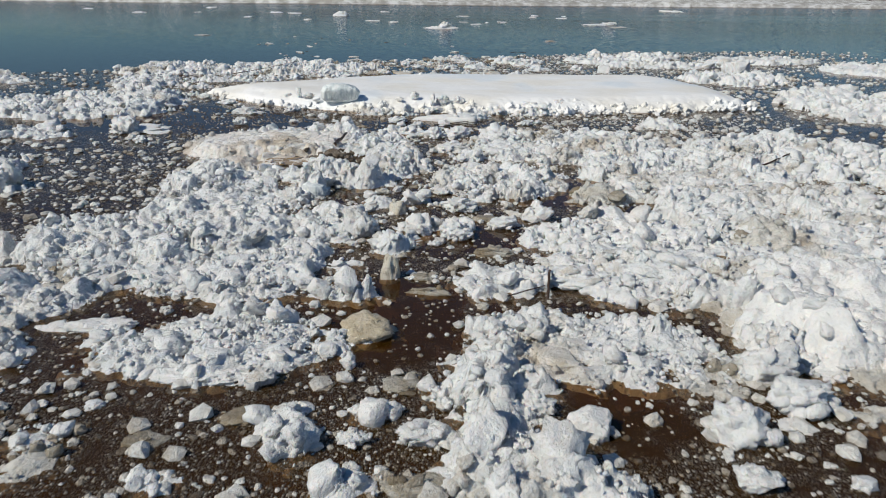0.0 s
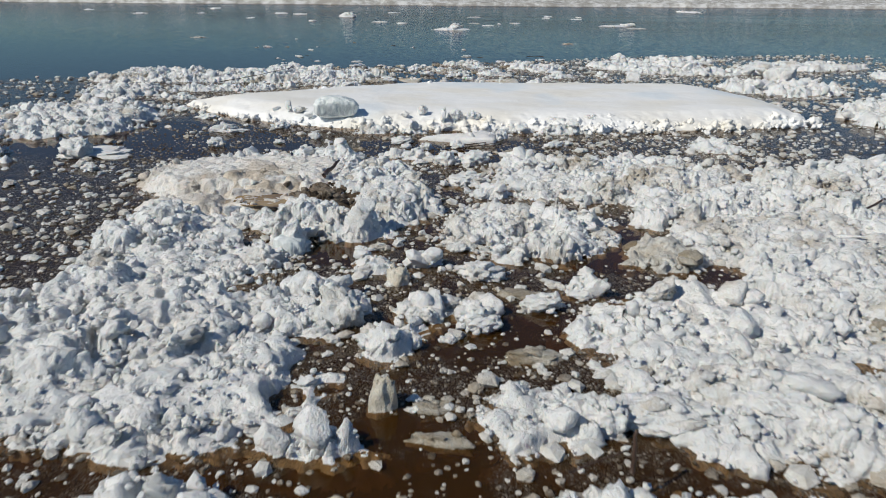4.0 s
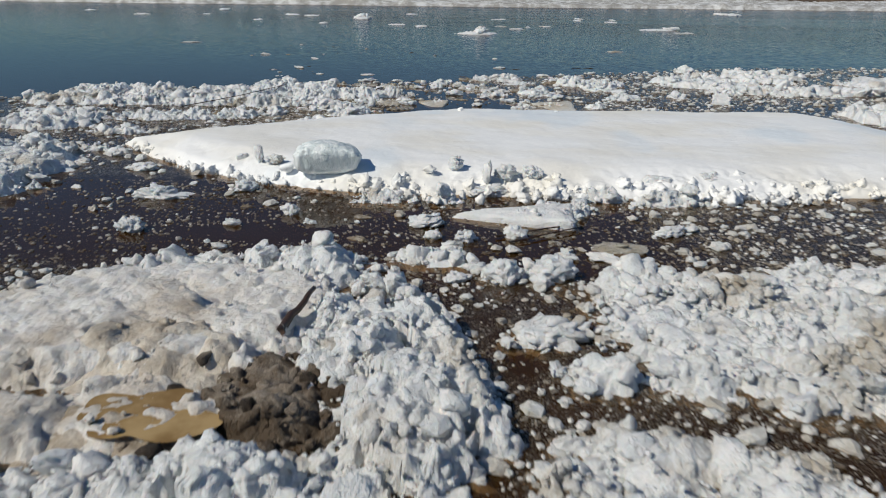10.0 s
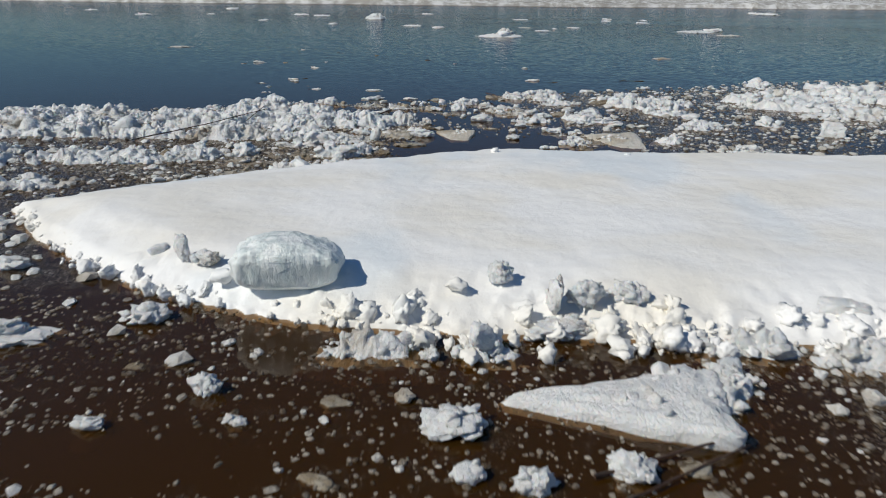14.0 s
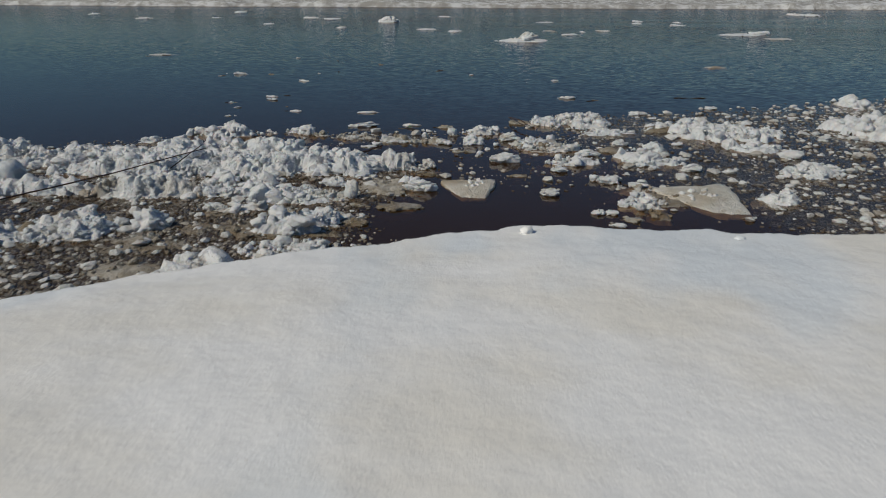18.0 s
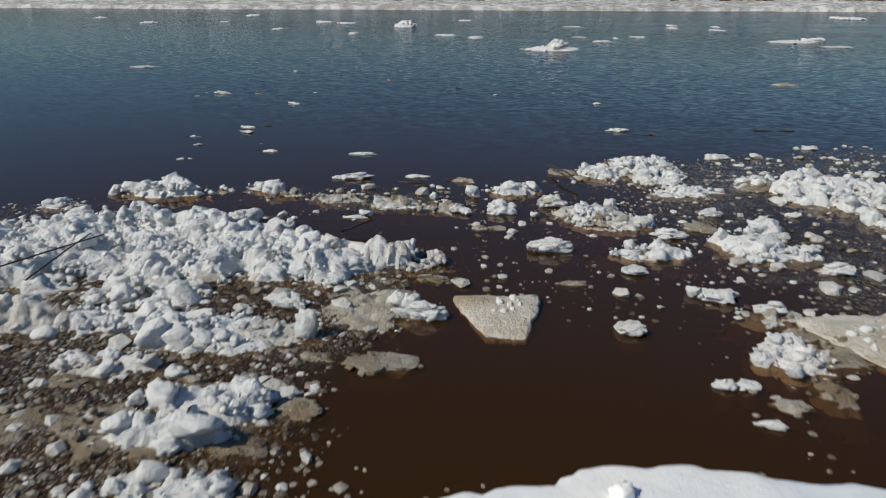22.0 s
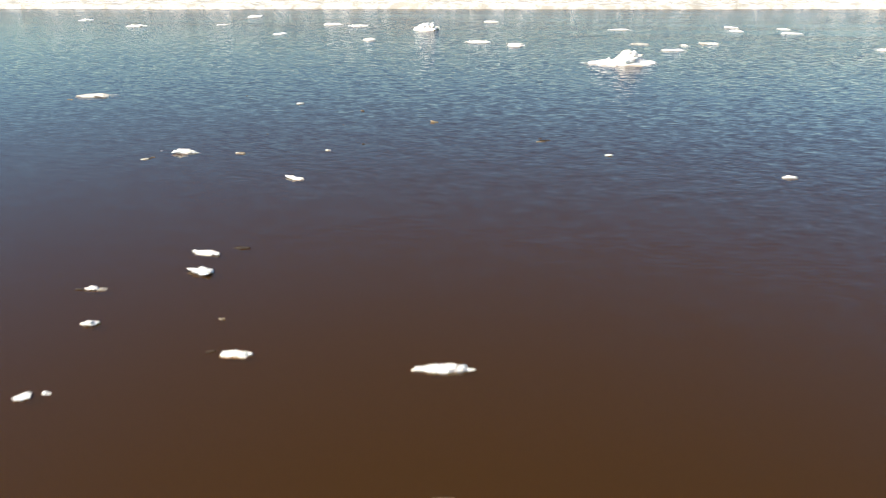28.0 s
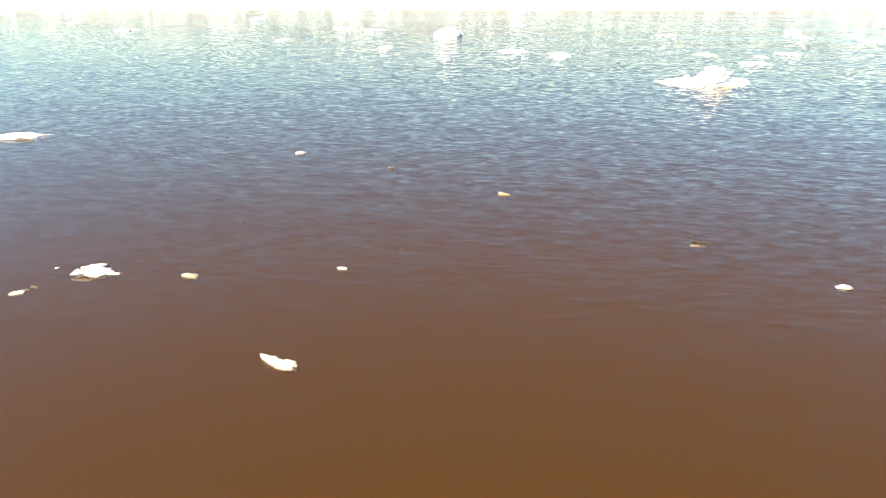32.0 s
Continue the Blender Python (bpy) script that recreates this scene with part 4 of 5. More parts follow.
# dirty floe with a melt pool
hummock(-3.37, 12.09, 1.72, 1.40, 4, 0.26, "f", 0.019)
hummock(-3.44, 11.44, 0.86, 0.40, 4, 0.24, "w", 0.019)
hummock(-2.00, 13.37, 0.63, 0.60, 5, 0.32, "w", 0.019)
hummock(-0.77, 10.76, 0.71, 1.28, 4, 0.30, "w", 0.019)
hummock(-1.84, 10.71, 0.60, 0.62, 4, 0.26, "b", 0.019)
hummock(-3.05, 11.25, 1.15, 0.55, -6, 0.34, "m", 0.019)
hummock(-1.20, 11.85, 0.72, 1.25, 4, 0.30, "w", 0.019)
hummock(-3.74, 10.21, 0.65, 0.41, 4, 0.16, "f", 0.019)
hummock(-2.79, 10.37, 0.79, 0.51, 4, 0.20, "f", 0.019)
hummock(-2.72, 10.26, 0.80, 0.58, 0, 0.15, "m", 0.019)
hummock(-2.89, 9.54, 0.51, 0.28, 4, 0.36, "w", 0.019)
hummock(-2.02, 9.67, 0.39, 0.21, 4, 0.36, "w", 0.019)
hummock(-1.25, 9.18, 0.55, 0.36, 4, 0.36, "w", 0.019)
hummock(-1.87, 8.65, 0.30, 0.30, 4, 0.32, "w", 0.019)
hummock(-3.07, 8.88, 0.49, 0.27, 4, 0.30, "w", 0.019)
hummock(-0.55, 10.00, 0.34, 0.27, 4, 0.22, "w", 0.019)
hummock(-0.85, 10.39, 0.38, 0.22, 4, 0.26, "w", 0.019)
chunk("block", -2.63, 8.60, 0.00, 0.36, 0.28, 0.25)
chunk("column", -1.83, 8.61, 0.00, 0.47, 0.37, 0.15)
chunk("lump", -1.33, 9.07, 0.00, 0.23, 0.18, 0.06)
chunk("lump", -0.72, 8.60, 0.00, 0.28, 0.14, 0.08)
chunk("wet", -0.21, 9.08, 0.00, 0.23, 0.17, 0.06)
chunk("lump", -4.10, 11.74, 0.00, 0.55, 0.44, 0.20)
chunk("lump", -0.94, 11.95, 0.00, 0.47, 0.37, 0.25)
chunk("lump", -0.95, 8.58, 0.00, 0.18, 0.12, 0.05)

# rubble to the right of the bitten floe
hummock(1.45, 12.93, 0.90, 0.62, 5, 0.20, "w", 0.019)
hummock(2.60, 11.42, 0.90, 0.57, 4, 0.22, "w", 0.019)
hummock(3.66, 11.47, 1.00, 1.35, 4, 0.26, "w", 0.019)
hummock(0.28, 11.94, 0.32, 0.19, 4, 0.20, "w", 0.019)
hummock(3.21, 10.01, 0.48, 0.40, 4, 0.30, "w", 0.019)
hummock(3.35, 13.75, 0.50, 0.30, 5, 0.15, "w", 0.019)
hummock(4.06, 13.74, 0.48, 0.22, 5, 0.16, "w", 0.020)
hummock(4.52, 12.77, 1.30, 0.52, 4, 0.20, "w", 0.019)
hummock(2.65, 12.56, 1.82, 0.95, 4, 0.18, "w", 0.019)
hummock(4.76, 10.82, 1.01, 0.71, 4, 0.22, "w", 0.021)
hummock(5.47, 15.15, 0.49, 0.58, 5, 0.25, "w", 0.026)
hummock(-0.87, 14.00, 0.37, 0.34, 5, 0.14, "w", 0.019)
hummock(0.23, 13.50, 0.49, 0.29, 5, 0.18, "w", 0.019)
hummock(7.55, 11.87, 1.79, 1.50, 3, 0.25, "w", 0.029)
hummock(6.38, 7.75, 1.02, 1.43, 3, 0.25, "w", 0.024)
hummock(4.39, 7.36, 0.99, 0.94, 3, 0.25, "w", 0.019)
hummock(4.78, 10.56, 0.79, 1.03, 3, 0.20, "w", 0.020)
hummock(11.86, 18.31, 1.94, 2.93, 4, 0.30, "w", 0.044)
hummock(7.96, 10.82, 1.37, 1.47, 3, 0.30, "w", 0.032)
hummock(6.09, 11.21, 1.02, 1.80, 4, 0.30, "w", 0.023)
chunk("plate", 5.17, 9.22, 0.00, 1.19, 0.41, 0.33)
chunk("block", 6.24, 12.07, 0.00, 0.40, 0.32, 0.29)
chunk("lump", 0.36, 11.98, 0.00, 0.64, 0.46, 0.18)
chunk("lump", 0.51, 13.47, 0.00, 0.51, 0.41, 0.24)
chunk("lump", -0.05, 13.37, 0.00, 0.40, 0.32, 0.26)
chunk("lump", -0.55, 13.31, 0.00, 0.30, 0.23, 0.09)
chunk("lump", 0.74, 14.07, 0.00, 0.28, 0.17, 0.08)
hummock(1.43, 12.94, 0.69, 0.60, 5, 0.20, "w", 0.019)
hummock(2.48, 12.95, 0.38, 0.53, 5, 0.20, "w", 0.019)
hummock(0.71, 11.25, 0.36, 0.24, 4, 0.22, "w", 0.019)
hummock(1.44, 11.24, 0.39, 0.16, 4, 0.20, "w", 0.019)
hummock(2.16, 12.06, 0.31, 0.12, 4, 0.20, "w", 0.019)

# slush channel in front of the smooth floe
hummock(-1.06, 13.98, 0.28, 0.24, 5, 0.20, "w", 0.019)
hummock(-0.47, 13.81, 0.19, 0.12, 5, 0.14, "w", 0.019)
chunk("lump", -1.02, 15.25, 0.00, 0.47, 0.37, 0.13)
chunk("lump", 0.14, 14.83, 0.00, 0.32, 0.25, 0.16)
chunk("lump", 2.12, 15.08, 0.00, 0.39, 0.25, 0.11)
chunk("lump", -0.89, 14.70, 0.00, 0.22, 0.17, 0.10)
chunk("lump", -0.49, 14.64, 0.00, 0.28, 0.22, 0.14)
chunk("plate", 1.20, 14.09, 0.00, 0.53, 0.18, 0.15)
chunk("wet", 1.39, 14.44, 0.00, 0.67, 0.31, 0.19)
chunk("plate", -4.97, 16.29, 0.00, 0.71, 0.44, 0.20)
chunk("lump", -2.94, 15.58, 0.00, 0.26, 0.21, 0.16)
chunk("lump", -3.95, 16.75, 0.00, 0.42, 0.34, 0.15)
chunk("lump", -3.57, 15.02, 0.00, 0.26, 0.12, 0.07)
chunk("lump", -7.08, 18.92, 0.00, 0.42, 0.15, 0.12)
chunk("lump", -6.03, 17.90, 0.00, 0.48, 0.26, 0.13)
chunk("wet", 0.63, 14.64, 0.00, 0.17, 0.13, 0.08)
chunk("lump", 0.74, 14.29, 0.00, 0.16, 0.13, 0.06)
chunk("wet", -1.94, 15.51, 0.00, 0.20, 0.16, 0.06)
chunk("wet", -3.66, 15.90, 0.00, 0.16, 0.12, 0.04)
chunk("wet", -1.83, 14.59, 0.00, 0.30, 0.11, 0.08)
chunk("lump", -2.56, 15.18, 0.00, 0.19, 0.10, 0.05)
chunk("wet", 0.56, 14.92, 0.00, 0.22, 0.18, 0.08)
chunk("wet", -1.33, 13.91, 0.00, 0.15, 0.12, 0.08)
hummock(-3.23, 13.40, 0.95, 0.34, 5, 0.24, "w", 0.019)
hummock(-2.12, 13.56, 0.32, 0.29, 5, 0.24, "w", 0.019)
chunk("lump", -1.23, 13.44, 0.00, 0.14, 0.11, 0.10)
chunk("lump", -0.31, 13.60, 0.00, 0.18, 0.14, 0.11)
hummock(2.48, 16.56, 0.61, 0.18, 5, 0.25, "w", 0.019)
hummock(0.86, 15.91, 0.44, 0.34, 5, 0.20, "w", 0.019)
hummock(-1.72, 16.35, 0.50, 0.16, 5, 0.18, "w", 0.019)
hummock(-0.85, 16.32, 0.30, 0.12, 5, 0.20, "w", 0.019)
hummock(1.48, 16.64, 0.45, 0.13, 5, 0.20, "w", 0.019)
chunk("plate", -1.74, 16.48, 0.00, 0.20, 0.16, 0.23)
chunk("lump", -0.18, 16.80, 0.00, 0.55, 0.33, 0.15)
chunk("block", 0.26, 16.98, 0.00, 0.38, 0.30, 0.14)
chunk("block", 2.38, 17.26, 0.10, 0.53, 0.32, 0.15)
chunk("lump", 3.25, 17.35, 0.10, 0.35, 0.28, 0.19)

# beyond the smooth floe: piled rubble bank
hummock(-6.53, 26.88, 0.95, 1.25, 8, 0.26, "w", 0.019)
hummock(-5.03, 27.02, 0.85, 1.04, 8, 0.22, "w", 0.019)
hummock(-3.81, 26.96, 0.67, 0.68, 8, 0.26, "w", 0.019)
hummock(-2.88, 27.01, 0.51, 0.17, 8, 0.24, "w", 0.019)
hummock(-6.68, 29.47, 0.80, 0.29, 8, 0.20, "w", 0.019)
hummock(-5.63, 27.65, 0.92, 0.73, 8, 0.28, "w", 0.019)
hummock(-4.66, 27.70, 0.50, 0.56, 8, 0.26, "w", 0.019)
hummock(-4.02, 27.49, 0.35, 0.32, 8, 0.24, "w", 0.019)
hummock(-3.17, 27.16, 0.36, 0.20, 8, 0.22, "w", 0.019)
chunk("lump", -2.74, 27.28, 0.00, 0.26, 0.21, 0.22)
hummock(-5.03, 25.80, 0.57, 0.42, 8, 0.26, "w", 0.019)
hummock(-3.99, 23.72, 0.88, 0.42, 7, 0.06, "t", 0.019)
hummock(-4.14, 22.23, 0.37, 0.26, 7, 0.14, "w", 0.019)
hummock(-5.06, 23.04, 0.58, 0.32, 7, 0.05, "t", 0.019)
hummock(-3.52, 23.01, 0.44, 0.30, 7, 0.09, "w", 0.019)
hummock(-6.31, 23.37, 0.66, 0.54, 7, 0.12, "w", 0.019)
hummock(-4.94, 22.24, 0.40, 0.25, 7, 0.05, "t", 0.019)
hummock(-6.13, 25.09, 0.97, 0.24, 8, 0.20, "w", 0.019)
hummock(-4.38, 25.09, 0.29, 0.26, 8, 0.14, "w", 0.019)
hummock(-3.68, 23.61, 0.53, 0.12, 8, 0.22, "w", 0.019)
hummock(-3.81, 24.21, 0.23, 0.26, 8, 0.10, "t", 0.019)
hummock(-3.61, 25.26, 0.52, 0.22, 8, 0.08, "d", 0.019)
hummock(-4.64, 24.51, 0.43, 0.19, 8, 0.12, "w", 0.019)
hummock(-3.97, 25.14, 0.52, 0.33, 8, 0.12, "w", 0.019)
hummock(-5.05, 25.27, 0.67, 0.29, 8, 0.14, "w", 0.019)
hummock(-2.81, 25.84, 0.51, 0.45, 8, 0.06, "t", 0.019)
hummock(-10.32, 26.52, 1.81, 1.14, 7, 0.24, "w", 0.025)
hummock(-7.80, 25.02, 0.91, 0.23, 7, 0.22, "w", 0.022)
hummock(-10.50, 25.23, 2.17, 0.70, 7, 0.22, "w", 0.029)
hummock(-7.41, 26.95, 1.57, 0.94, 7, 0.22, "w", 0.019)
hummock(-3.62, 23.99, 0.51, 0.32, 7, 0.14, "w", 0.019)
hummock(-4.12, 22.35, 0.32, 0.14, 7, 0.20, "w", 0.019)
hummock(-6.46, 23.55, 0.45, 0.42, 7, 0.15, "d", 0.020)
hummock(-7.60, 22.99, 1.46, 0.39, 7, 0.15, "w", 0.022)
hummock(-10.19, 22.46, 1.25, 1.48, 7, 0.15, "w", 0.032)
hummock(-7.54, 19.35, 0.67, 0.17, 6, 0.12, "w", 0.024)
hummock(-7.93, 21.19, 0.65, 0.35, 6, 0.15, "w", 0.027)
hummock(-5.27, 29.73, 0.22, 0.12, 8, 0.14, "w", 0.019)
hummock(-7.80, 28.67, 0.26, 0.17, 8, 0.10, "w", 0.019)
chunk("lump", -3.35, 26.84, 0.00, 0.66, 0.41, 0.18)
chunk("lump", -2.60, 25.95, 0.00, 0.22, 0.18, 0.16)
chunk("lump", -2.39, 27.15, 0.00, 0.23, 0.18, 0.15)
chunk("lump", -3.24, 25.22, 0.00, 0.20, 0.16, 0.25)
chunk("wet", -2.58, 24.82, 0.00, 0.44, 0.35, 0.16)
chunk("wet", -3.06, 24.86, 0.00, 0.25, 0.14, 0.07)
chunk("lump", -2.30, 25.73, 0.00, 0.42, 0.18, 0.12)
chunk("wet", -2.40, 26.67, 0.00, 0.37, 0.23, 0.10)
chunk("lump", -5.35, 23.64, 0.00, 0.50, 0.40, 0.23)
chunk("lump", -2.47, 25.89, 0.00, 0.21, 0.17, 0.17)
chunk("lump", -3.99, 24.41, 0.00, 0.20, 0.16, 0.09)
chunk("wet", -4.81, 24.23, 0.00, 0.27, 0.21, 0.23)
chunk("plate", -3.67, 28.65, 0.00, 0.28, 0.10, 0.08)
chunk("lump", -3.63, 25.82, 0.00, 0.39, 0.14, 0.11)
chunk("lump", -4.69, 24.66, 0.00, 0.21, 0.16, 0.06)
chunk("wet", -2.93, 24.08, 0.00, 0.35, 0.28, 0.10)
chunk("wet", -2.40, 24.86, 0.00, 0.37, 0.30, 0.13)
chunk("wet", -6.10, 23.79, 0.00, 0.51, 0.41, 0.16)

# loose pieces in the dark water
hummock(-0.35, 28.82, 0.54, 0.29, 6, 0.10, "w", 0.019)
hummock(-0.08, 27.73, 0.42, 0.22, 6, 0.10, "w", 0.019)
chunk("lump", -1.17, 27.68, 0.00, 0.50, 0.17, 0.14)
hummock(1.30, 27.86, 0.47, 0.25, 6, 0.10, "w", 0.019)
chunk("lump", 1.40, 28.68, 0.00, 0.48, 0.38, 0.19)
chunk("lump", 0.37, 26.54, 0.00, 0.35, 0.24, 0.10)
chunk("lump", 0.18, 26.60, 0.00, 0.15, 0.12, 0.09)
chunk("lump", 0.23, 28.40, 0.00, 0.35, 0.28, 0.10)
chunk("wet", 0.65, 28.75, 0.00, 0.46, 0.28, 0.13)
chunk("lump", -0.50, 25.68, 0.00, 0.27, 0.21, 0.09)
chunk("wet", -0.94, 26.73, 0.00, 0.33, 0.11, 0.09)
chunk("lump", -1.07, 29.56, 0.00, 0.31, 0.25, 0.09)
chunk("lump", -1.77, 29.16, 0.00, 0.39, 0.22, 0.11)
chunk("lump", 0.26, 24.83, 0.00, 0.17, 0.13, 0.05)
chunk("lump", 0.29, 24.31, 0.00, 0.19, 0.10, 0.05)
chunk("wet", 0.51, 24.59, 0.00, 0.25, 0.20, 0.07)
chunk("lump", 1.94, 29.43, 0.00, 0.21, 0.10, 0.06)
chunk("lump", 0.90, 29.34, 0.00, 0.31, 0.11, 0.09)
chunk("lump", 1.68, 32.98, 0.00, 0.38, 0.30, 0.20)
hummock(1.88, 31.09, 0.34, 0.22, 6, 0.10, "w", 0.019)
chunk("lump", 3.60, 34.00, 0.00, 0.30, 0.20, 0.08)
chunk("lump", 1.95, 32.39, 0.00, 0.18, 0.14, 0.10)
chunk("wet", -1.83, 28.43, 0.00, 0.23, 0.18, 0.06)
chunk("lump", -2.28, 29.02, 0.00, 0.17, 0.14, 0.08)
chunk("wet", -2.24, 29.93, 0.00, 0.21, 0.17, 0.10)
chunk("lump", -0.31, 27.12, 0.00, 0.27, 0.22, 0.08)
chunk("lump", 0.80, 26.24, 0.00, 0.33, 0.14, 0.09)
chunk("lump", 1.77, 27.39, 0.00, 0.33, 0.23, 0.09)
chunk("wet", 1.61, 27.44, 0.00, 0.11, 0.09, 0.09)
hummock(2.61, 25.69, 0.29, 0.20, 6, 0.10, "w", 0.019)
chunk("lump", 0.08, 24.80, 0.00, 0.18, 0.13, 0.05)
chunk("lump", -0.57, 25.71, 0.00, 0.17, 0.13, 0.06)
hummock(1.06, 28.11, 0.43, 0.41, 6, 0.10, "w", 0.019)
chunk("block", 3.70, 28.61, 0.00, 0.42, 0.25, 0.12)
chunk("wet", 1.84, 30.91, 0.00, 0.68, 0.46, 0.19)
hummock(0.76, 30.47, 0.55, 0.25, 8, 0.07, "w", 0.020)
hummock(-1.70, 30.33, 0.36, 0.15, 8, 0.10, "w", 0.019)
hummock(1.06, 25.61, 0.26, 0.36, 8, 0.06, "t", 0.019)
hummock(0.87, 24.86, 0.13, 0.21, 8, 0.07, "t", 0.019)
hummock(-0.64, 29.14, 0.28, 0.35, 8, 0.08, "w", 0.019)
hummock(0.77, 26.16, 0.28, 0.19, 8, 0.04, "d", 0.019)
hummock(0.74, 25.37, 0.27, 0.35, 7, 0.08, "w", 0.019)
hummock(3.21, 29.23, 0.45, 0.33, 7, 0.09, "w", 0.028)
hummock(3.07, 30.71, 1.04, 0.95, 7, 0.16, "w", 0.027)
hummock(7.28, 34.95, 0.37, 0.63, 8, 0.12, "w", 0.050)
hummock(3.95, 27.54, 0.22, 0.47, 7, 0.08, "w", 0.028)
hummock(5.29, 27.96, 0.26, 0.38, 7, 0.08, "w", 0.034)
hummock(9.60, 33.34, 1.21, 1.72, 8, 0.12, "w", 0.053)
hummock(7.26, 29.32, 0.84, 0.52, 7, 0.06, "w", 0.042)
hummock(9.31, 33.66, 1.18, 0.57, 8, 0.12, "w", 0.054)
hummock(3.54, 27.40, 0.50, 0.35, 7, 0.12, "w", 0.026)
hummock(3.93, 24.79, 0.49, 0.28, 7, 0.10, "w", 0.024)
hummock(8.67, 29.29, 1.35, 0.72, 8, 0.15, "w", 0.046)
hummock(10.27, 29.47, 1.67, 0.74, 7, 0.15, "w", 0.051)
hummock(10.56, 24.75, 1.89, 1.91, 7, 0.25, "w", 0.045)
hummock(14.11, 31.90, 2.64, 1.37, 6, 0.18, "w", 0.066)
hummock(17.61, 28.36, 2.22, 1.97, 6, 0.18, "w", 0.075)
hummock(7.05, 31.37, 1.76, 1.41, 6, 0.15, "w", 0.041)
hummock(-16.38, 22.00, 2.37, 1.06, 5, 0.25, "w", 0.054)
hummock(-13.69, 15.78, 1.92, 3.52, 4, 0.25, "w", 0.042)
chunk("block", 11.48, 27.22, 0.00, 1.00, 0.80, 0.52)
chunk("lump", 6.44, 30.95, 0.00, 0.42, 0.33, 0.20)
chunk("block", 6.17, 26.80, 0.00, 0.52, 0.42, 0.30)

# thin slush line and the last pieces
hummock(-0.41, 31.50, 0.31, 0.43, 8, 0.10, "w", 0.019)
hummock(0.39, 31.67, 0.47, 0.80, 8, 0.16, "w", 0.020)
hummock(-1.73, 30.22, 0.35, 0.22, 8, 0.09, "w", 0.019)
hummock(-5.41, 29.97, 0.22, 0.21, 8, 0.10, "w", 0.019)
hummock(0.30, 32.50, 0.51, 0.23, 8, 0.08, "w", 0.020)
hummock(-0.56, 29.08, 0.53, 0.39, 8, 0.09, "d", 0.019)
hummock(-4.85, 29.64, 0.19, 0.12, 8, 0.09, "d", 0.019)
hummock(-4.12, 29.50, 0.37, 0.27, 8, 0.09, "d", 0.019)
hummock(-3.32, 29.29, 0.37, 0.24, 8, 0.09, "d", 0.019)
hummock(-2.57, 29.21, 0.32, 0.17, 8, 0.09, "d", 0.019)
chunk("lump", -1.18, 29.57, 0.00, 0.35, 0.28, 0.13)
chunk("lump", -1.84, 29.16, 0.00, 0.37, 0.30, 0.14)
chunk("lump", -4.23, 30.69, 0.00, 0.48, 0.21, 0.13)
chunk("lump", -3.56, 28.78, 0.00, 0.20, 0.16, 0.07)
chunk("wet", -2.04, 28.41, 0.00, 0.21, 0.17, 0.15)
chunk("lump", -2.40, 29.10, 0.00, 0.21, 0.17, 0.09)
chunk("lump", -2.28, 29.94, 0.00, 0.20, 0.16, 0.15)
chunk("lump", -2.80, 29.68, 0.00, 0.12, 0.09, 0.10)
chunk("plate", -3.22, 30.90, 0.00, 0.36, 0.13, 0.10)
chunk("wet", -2.52, 30.73, 0.00, 0.37, 0.13, 0.10)
chunk("plate", 0.22, 35.38, 0.00, 0.48, 0.17, 0.13)
chunk("dirt", 0.94, 35.14, 0.00, 0.45, 0.16, 0.12)
chunk("wet", -0.95, 31.42, 0.00, 0.53, 0.26, 0.15)
chunk("plate", -4.48, 32.44, 0.00, 0.37, 0.13, 0.10)
chunk("plate", -7.51, 34.75, 0.00, 0.32, 0.11, 0.09)
chunk("dirt", -7.19, 34.97, 0.00, 0.40, 0.14, 0.11)
chunk("lump", -7.32, 34.19, 0.00, 0.26, 0.17, 0.07)
chunk("plate", -6.20, 32.46, 0.00, 0.28, 0.10, 0.08)
chunk("lump", -7.75, 32.85, 0.00, 0.15, 0.12, 0.04)
chunk("lump", -8.20, 33.61, 0.00, 0.15, 0.09, 0.04)
chunk("lump", -7.50, 31.60, 0.00, 0.13, 0.10, 0.05)
chunk("plate", -7.64, 38.21, 0.00, 0.30, 0.11, 0.08)
chunk("lump", -10.38, 39.97, 0.00, 0.23, 0.18, 0.07)
chunk("dirt", -15.91, 46.21, 0.00, 0.87, 0.30, 0.24)
chunk("lump", -3.32, 29.11, 0.00, 0.15, 0.12, 0.04)
chunk("plate", -3.10, 29.15, 0.00, 0.26, 0.09, 0.07)
chunk("lump", -3.53, 29.32, 0.00, 0.15, 0.12, 0.11)
chunk("lump", -0.38, 29.60, 0.00, 0.17, 0.14, 0.12)
chunk("lump", 0.31, 30.90, 0.00, 0.21, 0.16, 0.07)
chunk("lump", -0.79, 29.30, 0.00, 0.16, 0.13, 0.05)
chunk("lump", -1.65, 28.26, 0.00, 0.12, 0.10, 0.06)
chunk("lump", -1.38, 29.01, 0.00, 0.12, 0.10, 0.06)
chunk("lump", 0.05, 39.23, 0.00, 0.22, 0.08, 0.06)
chunk("lump", -7.75, 40.34, 0.00, 0.10, 0.04, 0.03)
chunk("lump", -10.26, 39.83, 0.00, 0.20, 0.16, 0.10)
chunk("wet", -9.26, 39.91, 0.00, 0.21, 0.10, 0.06)
chunk("wet", -6.24, 43.55, 0.00, 0.20, 0.07, 0.06)
chunk("wet", -8.10, 33.61, 0.00, 0.09, 0.07, 0.04)
chunk("wet", -7.73, 32.87, 0.00, 0.13, 0.08, 0.04)
chunk("wet", -6.61, 33.10, 0.00, 0.07, 0.05, 0.03)
chunk("lump", -10.29, 39.82, 0.00, 0.39, 0.14, 0.11)
chunk("lump", -2.64, 40.53, 0.00, 0.14, 0.11, 0.04)
